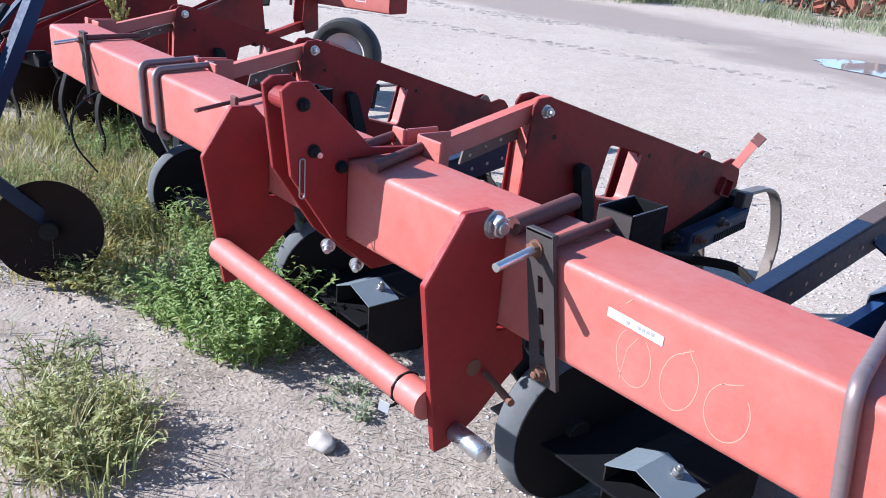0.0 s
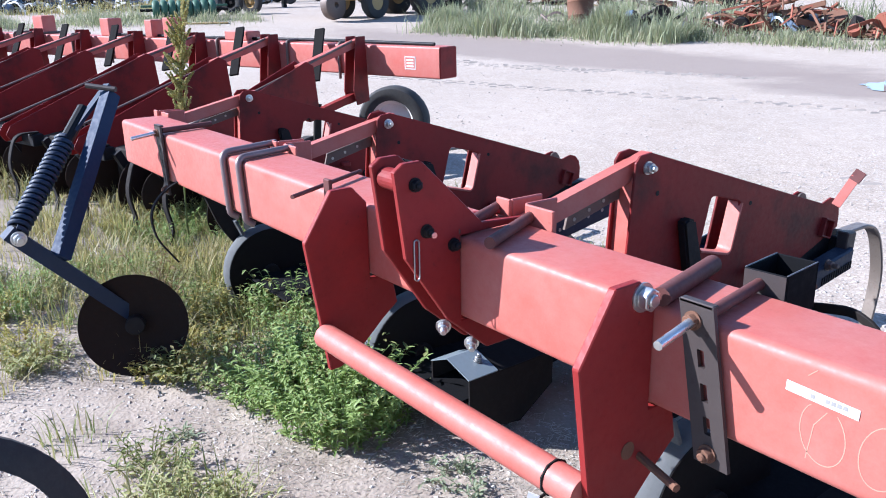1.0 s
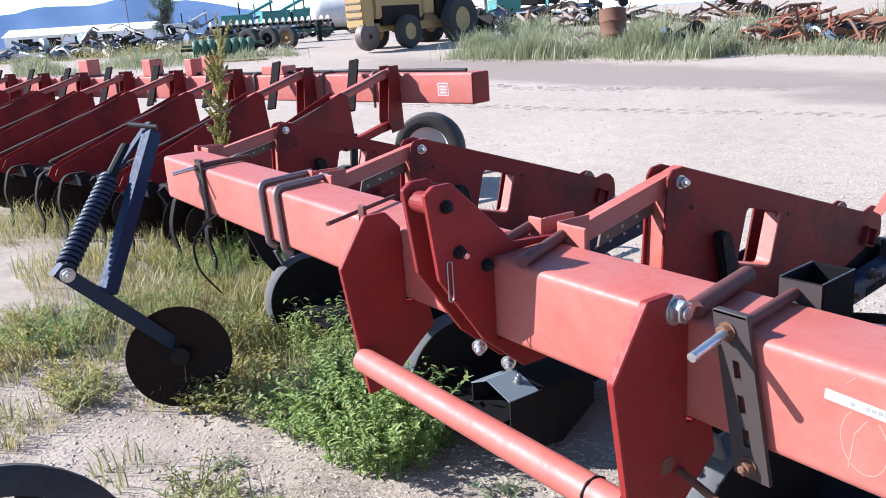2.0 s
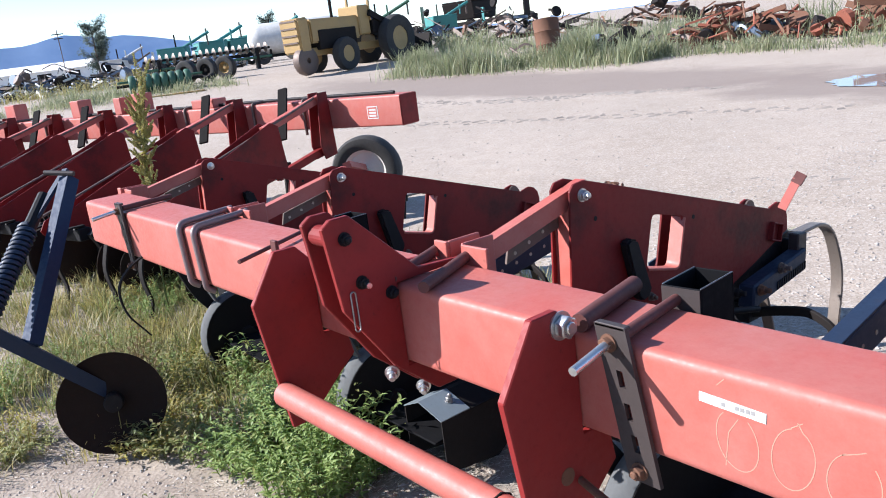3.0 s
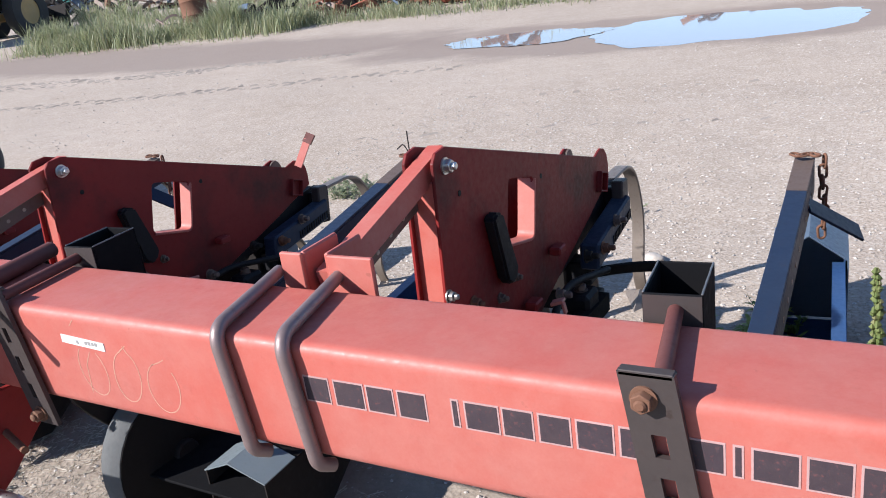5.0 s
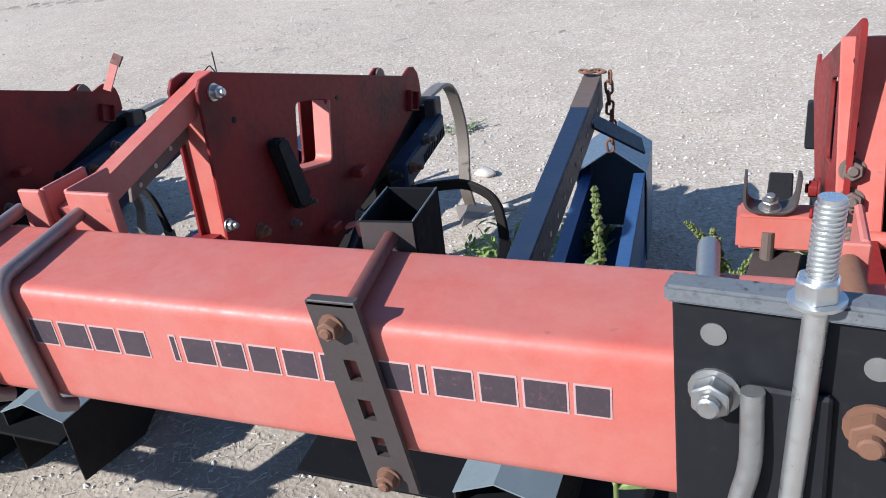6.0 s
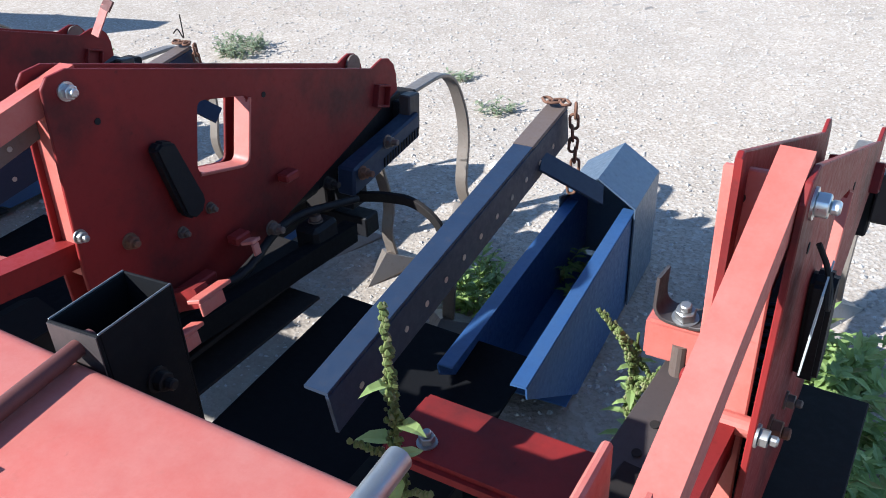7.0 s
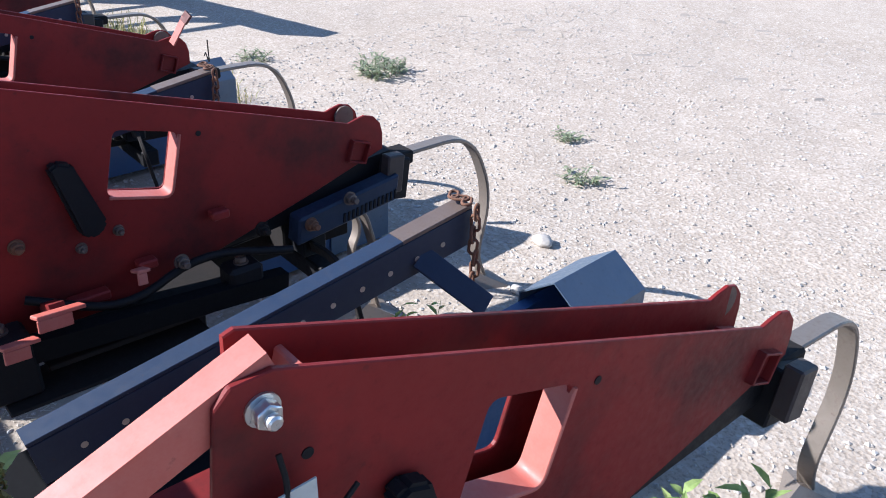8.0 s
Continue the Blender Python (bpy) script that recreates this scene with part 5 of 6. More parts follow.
arm = lone("wheel_arm", bev(bar((-5.86, 2.95, 0.29), (-5.30, 2.40, 0.46), 0.05, 0.06, (0.5, -0.6, 0.4), 0.0), 0.004), RED, "red wheel arm between toolbar and tyre", "wheel arm", at=(-5.7, 2.8, 0.3))
# a tyre lying at the front edge of the yard
wheel((-1.64, -0.98, 0.275), (1.0, 0.02, 0.30), 0.29, 0.07, DARK, "narrow dark press wheel standing on the ground by straw", rim=0.80, bare=True)

# ---- plants, straw and gravel ----
STRAWWEED = leafy("dry_weed", (0.16, 0.11, 0.05), (0.32, 0.23, 0.11), (0.20, 0.2, 0.06), drying=0.2)


def raw(name, verts, faces, material, parent=None, smooth=False):
    me = bpy.data.meshes.new(name)
    me.from_pydata(verts, [], faces)
    me.materials.append(material)
    if smooth:
        me.shade_smooth()
    ob = new(name, me)
    if parent:
        ob.parent = parent
    return ob


def add_leaf(V, F, base, way, up, length, width, droop=0.3):
    """A pointed leaf, folded a little along its rib."""
    way = way.normalized()
    side = way.cross(up)
    if side.length < 1e-4:
        side = Vector((1, 0, 0))
    side.normalize()
    nrm = side.cross(way)
    k = len(V)
    for t, w, lift in ((0.0, 0.08, 0.0), (0.35, 1.0, 0.03), (0.7, 0.75, -0.12 * droop), (1.0, 0.0, -0.45 * droop)):
        c = base + way * length * t + nrm * length * lift
        if w == 0.0:
            V.append(c)
        else:
            V.extend((c - side * width * w * 0.5 + nrm * width * 0.16 * w, c, c + side * width * w * 0.5 + nrm * width * 0.16 * w))
    for a in (0, 3):
        F.append((k + a, k + a + 1, k + a + 4, k + a + 3))
        F.append((k + a + 1, k + a + 2, k + a + 5, k + a + 4))
    F.append((k + 6, k + 7, k + 9))
    F.append((k + 7, k + 8, k + 9))


def add_blade(V, F, base, way, length, width, bend):
    side = Vector((-way.y, way.x, 0))
    side = side.normalized() if side.length > 1e-4 else Vector((1, 0, 0))
    k = len(V)
    for t, w in ((0.0, 1.0), (0.4, 0.9), (0.75, 0.6), (1.0, 0.0)):
        c = base + Vector((0, 0, 1)) * length * (t - 0.35 * bend * t * t) + Vector((way.x, way.y, 0)) * length * bend * t * t
        if w:
            V.extend((c - side * width * w * 0.5, c + side * width * w * 0.5))
        else:
            V.append(c)
    F.extend(((k, k + 1, k + 3, k + 2), (k + 2, k + 3, k + 5, k + 4), (k + 4, k + 5, k + 6)))


def add_stem(V, F, pts, r0, r1, n=5):
    k0 = len(V)
    m = len(pts)
    for q, p in enumerate(pts):
        tan = (pts[min(q + 1, m - 1)] - pts[max(q - 1, 0)]).normalized()
        u = tan.orthogonal().normalized()
        v = tan.cross(u)
        r = r0 + (r1 - r0) * q / (m - 1)
        for s in range(n):
            a = 2 * math.pi * s / n
            V.append(p + u * math.cos(a) * r + v * math.sin(a) * r)
    for q in range(m - 1):
        for s in range(n):
            a, b = k0 + q * n + s, k0 + q * n + (s + 1) % n
            F.append((a, b, b + n, a + n))


def bush(x, y, rx, ry, height, stems, leaf, seed, label, mat=None, per=16, lean=0.5):
    """A low leafy weed: many curving stems with small leaves all along."""
    rng = random.Random(seed)
    t = thing("weed", (x, y, lie(x, y)), label, "weed", "weeds in the yard")
    SV, SF, LV, LF = [], [], [], []
    for _ in range(stems):
        a = rng.uniform(0, 2 * math.pi)
        q = math.sqrt(rng.random())
        root = Vector((rx * 0.75 * q * math.cos(a), ry * 0.75 * q * math.sin(a), 0))
        h = height * rng.uniform(0.5, 1.05) * (1.1 - 0.55 * q)
        out = Vector((math.cos(a), math.sin(a), 0)) * rng.uniform(0.1, lean) * h + Vector((rng.uniform(-0.05, 0.05), rng.uniform(-0.05, 0.05), 0))
        pts = [root + out * s * s + Vector((0, 0, h * (s - 0.15 * s * s))) for s in (0, 0.33, 0.66, 1.0)]
        add_stem(SV, SF, pts, 0.0022, 0.001, 3)
        for s in range(per):
            u = (s + rng.random()) / per
            p = root + out * u * u + Vector((0, 0, h * (u - 0.15 * u * u)))
            b = rng.uniform(0, 2 * math.pi)
            way = Vector((math.cos(b), math.sin(b), rng.uniform(-0.1, 0.9)))
            add_leaf(LV, LF, p, way, Vector((0, 0, 1)), leaf * rng.uniform(0.6, 1.3), leaf * rng.uniform(0.25, 0.45), rng.uniform(0, 0.8))
    raw("stem", SV, SF, mat or LEAF, t)["kind"] = "stuff"
    raw("foliage", LV, LF, mat or LEAF, t)["kind"] = "stuff"
    return t


def tuft(x, y, r, blades, length, seed, mat, label):
    rng = random.Random(seed)
    V, F = [], []
    for _ in range(blades):
        a, q = rng.uniform(0, 2 * math.pi), math.sqrt(rng.random())
        base = Vector((r * q * math.cos(a), r * q * math.sin(a), -0.004))
        b = a + rng.uniform(-0.8, 0.8)
        add_blade(V, F, base, Vector((math.cos(b), math.sin(b), 0)), length * rng.uniform(0.4, 1.1), rng.uniform(0.003, 0.006), rng.uniform(0.1, 0.9))
    ob = raw("grass_tuft", V, F, mat)
    ob.location = (x, y, lie(x, y))
    return tagged(ob, label, "grass", "grass tufts", "stuff")


def amaranth(x, y, height, lean, seed, leaves=16, droop=False, bulk=0, mat=None, small=1.0):
    """A tall pigweed: one stem, pointed leaves, a thick green seed spike."""
    rng = random.Random(seed)
    t = thing("pigweed", (x, y, lie(x, y)), "tall green pigweed with a thick seed spike growing through the frame", "weed", "pigweeds")
    top = Vector((lean[0], lean[1], height))
    def at(s):
        return Vector((lean[0] * s * s, lean[1] * s * s, height * s))
    SV, SF = [], []
    add_stem(SV, SF, [at(s / 8) for s in range(9)], 0.006, 0.003, 6)
    raw("stem", SV, SF, SEED, t, True)
    V, F = [], []
    def spike(a, b, hang, r, n):
        for q in range(n):
            s = q / (n - 1)
            c = a.lerp(b, s) + Vector((hang * max(0, s - 0.6) ** 2 * 2.0, 0, -abs(hang) * max(0, s - 0.6) ** 2 * 6))
            rr = r * (0.55 + 0.6 * math.sin(math.pi * min(1, s * 0.9 + 0.1))) * (1 - 0.45 * s)
            for _ in range(7):
                g = rng.uniform(0, 2 * math.pi)
                d = Vector((math.cos(g), math.sin(g), rng.uniform(-0.3, 0.6)))
                p = c + d * rr * rng.uniform(0.3, 0.9)
                e = rng.uniform(0.003, 0.0055)
                k = len(V)
                for o in ((e, 0, 0), (0, e, 0), (-e, 0, 0), (0, -e, 0), (0, 0, e * 1.4), (0, 0, -e)):
                    V.append(p + Vector(o))
                for u in range(4):
                    F.append((k + u, k + (u + 1) % 4, k + 4))
                    F.append((k + (u + 1) % 4, k + u, k + 5))
    spike(at(0.66), at(1.0), 0.10 if droop else 0.0, 0.013, 34)
    for q in range(5):
        s = 0.45 + 0.07 * q
        g = rng.uniform(0, 6.28)
        spike(at(s), at(s) + Vector((math.cos(g) * 0.06, math.sin(g) * 0.06, 0.045)), 0, 0.007, 9)
    for q in range(bulk):
        s = 0.5 + 0.45 * rng.random()
        g = rng.uniform(0, 6.28)
        spike(at(s), at(s) + Vector((math.cos(g) * 0.07, math.sin(g) * 0.07, rng.uniform(0.05, 0.16))), 0, 0.014, 16)
    raw("seed_spike", V, F, mat or SEED, t)["kind"] = "stuff"
    for q in range(leaves):
        s = 0.35 + 0.55 * q / leaves
        g = q * 2.4 + rng.uniform(-0.3, 0.3)
        LV, LF = [], []
        add_leaf(LV, LF, at(s), Vector((math.cos(g), math.sin(g), rng.uniform(-0.1, 0.5))), Vector((0, 0, 1)), rng.uniform(0.05, 0.085) * small * (1.25 - 0.6 * s), rng.uniform(0.018, 0.03) * small, rng.uniform(0.3, 1.0))
        raw("leaf", LV, LF, mat or LEAF, t)
    return t


bush(-2.20, 0.18, 0.40, 0.30, 0.40, 210, 0.031, 11, "dense bright green leafy weed growing under the red hitch plate", None, 26)
bush(-2.62, 0.42, 0.32, 0.30, 0.30, 120, 0.025, 12, "low green leafy weed in the toolbar's shade", None, 22)
bush(-3.05, 0.50, 0.40, 0.30, 0.30, 80, 0.034, 14, "low green leafy weed beside the hilling disc")
bush(-1.84, -0.46, 0.27, 0.22, 0.20, 150, 0.024, 13, "yellowish-green low weed on open dirt", YELLOWWEED, 22, 0.8)
for q, (x, y, r) in enumerate(((-1.72, -0.55, 0.12), (-1.95, -0.55, 0.14), (-1.80, -0.36, 0.10), (-1.62, -0.46, 0.08))):
    tuft(x, y, r, 60, 0.19, 140 + q, (DRYGRASS, YELLOWWEED)[q % 2], "yellow-green grass tuft on open dirt")
bush(-2.20, -0.40, 0.22, 0.16, 0.12, 40, 0.025, 15, "sparse yellow-green weed on open dirt", GRASS, 10, 0.9)
bush(-2.75, -0.02, 0.30, 0.22, 0.20, 70, 0.030, 25, "yellow-green leafy weed among dry grass", GRASS, 14, 0.8)
bush(-3.30, 0.10, 0.34, 0.26, 0.22, 70, 0.032, 26, "yellow-green leafy weed among dry grass", GRASS, 14, 0.8)
bush(-2.45, 0.05, 0.22, 0.16, 0.16, 50, 0.030, 27, "low bright green weed beside the disc", None, 14, 0.8)
bush(1.05, 1.60, 0.17, 0.20, 0.20, 60, 0.062, 16, "bright green leafy weed beside the red gang", None, 12, 0.7)
bush(1.17, 1.33, 0.14, 0.16, 0.20, 44, 0.055, 17, "green leafy weed beside the red gang", None, 12, 0.7)
bush(0.30, 1.75, 0.10, 0.12, 0.16, 26, 0.04, 28, "small green weed by the worn sweep", None, 12, 0.7)
bush(0.12, 1.54, 0.11, 0.12, 0.24, 44, 0.042, 18, "small green weed between the gangs", None, 12, 0.6)
bush(-2.36, 3.25, 0.22, 0.18, 0.14, 44, 0.04, 19, "flat green weed in pale gravel", DUSTYLEAF, 10, 1.0)
bush(-0.95, 3.35, 0.10, 0.08, 0.06, 14, 0.03, 20, "small weed in pale gravel", DUSTYLEAF, 8, 1.0)
bush(-0.55, 3.0, 0.13, 0.09, 0.07, 16, 0.03, 21, "small weed in pale gravel", DUSTYLEAF, 8, 1.0)
bush(-3.05, 2.75, 0.12, 0.10, 0.10, 18, 0.035, 22, "small weed in pale gravel", DUSTYLEAF, 8, 1.0)
bush(-1.60, 0.26, 0.14, 0.10, 0.07, 18, 0.026, 23, "small grey-green weed on dirt", DUSTYLEAF, 8, 1.0)
bush(-2.36, -0.27, 0.06, 0.05, 0.04, 8, 0.028, 24, "tiny grey-green weed on dirt", DUSTYLEAF, 6, 1.0)
amaranth(0.655, 0.400, 0.84, (-0.03, 0.03), 31)
amaranth(0.785, 0.92, 0.50, (-0.005, 0.05), 32, 30, True, 4, None, 0.72)
amaranth(-4.30, 0.50, 1.36, (0.02, 0.12), 33, 30, False, 46, OLIVE)

rngw = random.Random(57)
for q in range(40):
    x, y = rngw.uniform(-5.0, -2.5), rngw.uniform(-0.15, 1.2)
    if q > 30:
        x, y = rngw.uniform(-4.8, -3.2), rngw.uniform(-0.75, -0.1)
    bush(x, y, rngw.uniform(0.15, 0.28), rngw.uniform(0.12, 0.22), rngw.uniform(0.12, 0.26), 55, 0.022, 300 + q, "low leafy weed among dry grass beside the machines", (YELLOWWEED, LEAF, OLIVE)[q % 3], 16, 0.7)
bush(-3.28, -0.02, 0.09, 0.08, 0.52, 34, 0.03, 350, "dry brown weed standing by the bar's end", STRAWWEED, 18, 0.3)

rngp = random.Random(41)
for q in range(90):
    tuft(rngp.uniform(-6.2, -2.35), rngp.uniform(-0.20, 1.9), rngp.uniform(0.08, 0.2), 120, rngp.uniform(0.09, 0.22), 50 + q, DRYGRASS if q % 3 else GRASS, "dry yellow-green grass tuft under the machines")
for q in range(14):
    tuft(rngp.uniform(-4.6, -1.5), rngp.uniform(-1.0, -0.25), rngp.uniform(0.05, 0.12), 45, rngp.uniform(0.06, 0.16), 90 + q, DRYGRASS if q % 2 else GRASS, "thin dry grass tuft on open dirt")


def litter():
    """Chopped straw lying over the ground on the bar's front side."""
    rng = random.Random(7)
    V, F = [], []
    for _ in range(130000):
        x, y = rng.uniform(-5.2, 1.0), rng.uniform(-2.4, 0.7)
        edge = max(0.0, (x + 0.6) / 1.6, (-1.2 - y) / 1.2, (-4.2 - x) / 1.0)
        if noise.noise((x * 1.3, y * 1.3, 2.0)) < rng.uniform(-0.6, 0.4) or rng.random() < edge:
            continue
        z = lie(x, y) + rng.uniform(0.001, 0.007)
        a, l, w = rng.uniform(0, math.pi), 0.008 + 0.042 * rng.random() ** 2.5, rng.uniform(0.0008, 0.0024)
        d, s = Vector((math.cos(a), math.sin(a), rng.uniform(-0.12, 0.12))) * l / 2, Vector((-math.sin(a), math.cos(a), 0)) * w / 2
        c = Vector((x, y, z))
        k = len(V)
        V.extend((c - d - s, c - d + s, c + d + s + Vector((0, 0, 0.002)), c + d - s))
        F.append((k, k + 1, k + 2, k + 3))
    ob = raw("straw_litter", V, F, STRAW)
    tagged(ob, "loose chopped straw scattered over the dirt", "straw", kind="stuff")


litter()


def gravel():
    rng = random.Random(9)
    V, F = [], []
    def stone(x, y, e):
        z = lie(x, y) + e * 0.12
        k = len(V)
        a = rng.uniform(0, 6.28)
        ca, sa = math.cos(a), math.sin(a)
        sx, sy, sz = e * rng.uniform(0.7, 1.3), e * rng.uniform(0.6, 1.1), e * rng.uniform(0.4, 0.8)
        for px, py, pz in ((1, 0, 0), (0.3, 0.9, 0.1), (-0.8, 0.5, 0), (-0.7, -0.6, 0.1), (0.4, -0.9, 0), (0.2, 0.1, 0.9), (-0.1, 0, -0.6)):
            px, py, pz = px * sx * rng.uniform(0.8, 1.2), py * sy * rng.uniform(0.8, 1.2), pz * sz
            V.append((x + px * ca - py * sa, y + px * sa + py * ca, z + pz))
        for q in range(5):
            F.append((k + q, k + (q + 1) % 5, k + 5))
            F.append((k + (q + 1) % 5, k + q, k + 6))
    for _ in range(42000):
        x, y = rng.uniform(-3.2, 3.6), 1.3 + 5.2 * rng.random() ** 1.5
        stone(x, y, 0.002 + 0.011 * rng.random() ** 4)
    for _ in range(26000):
        stone(rng.uniform(-4.6, 1.2), rng.uniform(-2.0, 1.3), 0.002 + 0.008 * rng.random() ** 3)
    for _ in range(6000):
        stone(rng.uniform(-12, 3), rng.uniform(4, 9), 0.004 + 0.012 * rng.random() ** 4)
    ob = raw("gravel", V, F, STONE)
    tagged(ob, "pale loose gravel strewn over the yard", "gravel", kind="stuff")


gravel()


def rock(x, y, e, seed, label):
    rng = random.Random(seed)
    own = bmesh.new()
    bmesh.ops.create_icosphere(own, subdivisions=3, radius=1)
    for v in own.verts:
        v.co *= 1 + 0.25 * noise.noise(v.co * 1.3 + Vector((seed, 0, 0)))
        v.co = Vector((v.co.x * e, v.co.y * e * 0.7, v.co.z * e * 0.5))
    bmesh.ops.translate(own, vec=(x, y, lie(x, y) + e * 0.3), verts=own.verts)
    lone("stone", own, STONE, label, "stone", "loose stones", smooth=60, at=(x, y, lie(x, y)))


rock(-1.47, 0.07, 0.045, 1, "pale flat stone lying on the dirt")
rock(-0.24, 2.42, 0.045, 2, "pale stone lying in gravel")
rock(-0.05, 2.1, 0.03, 3, "small pale stone lying in gravel")


def track(x0, y0, x1, y1, seed, gap=0.2, size=1.0, slant=0.5, tall=1.0):
    """Ridges of dried mud left by a tyre's lugs."""
    rng = random.Random(seed)
    V, F = [], []
    n = int(math.hypot(x1 - x0, y1 - y0) / gap)
    ang = math.atan2(y1 - y0, x1 - x0)
    for q in range(n):
        s = (q + rng.uniform(-0.2, 0.2)) / n
        if noise.noise((s * 9, seed, 0)) < -0.18:
            continue
        x, y = x0 + (x1 - x0) * s, y0 + (y1 - y0) * s + rng.uniform(-0.05, 0.05)
        a = ang + slant + rng.uniform(-0.2, 0.2)
        l, w, h = size * rng.uniform(0.07, 0.15), size * rng.uniform(0.025, 0.05), size * tall * rng.uniform(0.025, 0.05)
        u, v = Vector((math.cos(a), math.sin(a), 0)), Vector((-math.sin(a), math.cos(a), 0))
        c = Vector((x, y, lie(x, y) - 0.004))
        k = len(V)
        V.extend((c - u * l - v * w, c + u * l - v * w, c + u * l + v * w, c - u * l + v * w, c - u * l * 0.6 + Vector((0, 0, h)), c + u * l * 0.6 + Vector((0, 0, h))))
        F.extend(((k, k + 1, k + 5, k + 4), (k + 2, k + 3, k + 4, k + 5), (k + 1, k + 2, k + 5), (k + 3, k, k + 4)))
    ob = raw("tyre_marks", V, F, CLOD)
    tagged(ob, "row of pressed tyre-tread marks in the dirt", "tyre marks", kind="stuff")


for q in range(3):
    track(-19, 7.6 + 0.13 * q, -7.0, 10.2 + 0.13 * q, 1 + q, 0.19, 0.60)
    track(-19, 7.1 + 0.13 * q, -8.5, 9.5 + 0.13 * q, 11 + q, 0.24, 0.55)
    track(-15, 5.6 + 0.13 * q, -4.0, 8.2 + 0.13 * q, 21 + q, 0.22, 0.55)
track(-3.2, 4.72, 3.5, 5.59, 4, 0.30, 0.62, 0.8, 0.55)
track(-3.0, 6.15, 3.0, 6.9, 6, 0.34, 0.5)


def meadow():
    """Dry grass standing thick under the left end of the machines."""
    rng = random.Random(77)
    V, F = [], []
    for _ in range(30000):
        x, y = rng.uniform(-7.5, -2.3), rng.uniform(-0.45, 2.4)
        d = noise.noise((x * 1.1, y * 1.1, 5.0))
        if d < rng.uniform(-0.45, 0.25) or (y < 0.15 and x > -2.9) or (y < -0.1 and rng.random() < 0.5):
            continue
        g = rng.uniform(0, 6.28)
        add_blade(V, F, Vector((x, y, lie(x, y) - 0.004)), Vector((math.cos(g), math.sin(g), 0)), rng.uniform(0.05, 0.20) * (1 + d), rng.uniform(0.003, 0.007), rng.uniform(0.15, 1.0))
    ob = raw("dry_grass", V, F, DRYGRASS)
    tagged(ob, "thick dry yellow-green grass under the machines", "grass", kind="stuff")


meadow()

# ---- the far side of the yard ----
def ridge():
    rng = random.Random(2)
    own = bmesh.new()
    lowr, top = [], []
    for q in range(121):
        a = radians(118 + 100 * q / 120)
        d = 1900.0
        h = 58 + 40 * noise.noise((q * 0.06, 3.3, 0)) + 9 * noise.noise((q * 0.33, 1.0, 0)) + 3 * noise.noise((q * 1.1, 1.0, 0))
        k = max(0.0, min(1.0, (q - 22) / 30))
        h = 3 + 1.25 * h * k * (1.0 if q > 52 else 0.75 + 0.25 * math.cos((q - 52) * 0.2))
        lowr.append(own.verts.new((d * math.cos(a), d * math.sin(a), -8)))
        top.append(own.verts.new((d * math.cos(a) * 1.06, d * math.sin(a) * 1.06, h)))
    for q in range(120):
        own.faces.new((lowr[q], lowr[q + 1], top[q + 1], top[q]))
    lone("hill_ridge", own, HILL, "distant hill ridge with its haze painted in blue", "hill", kind="structure", smooth=60)


ridge()


def put(x, y, turn=0.0):
    return pose(x, y, lie(x, y), 0, 0, turn)


def moved(t, m):
    t.matrix_basis = m
    return t


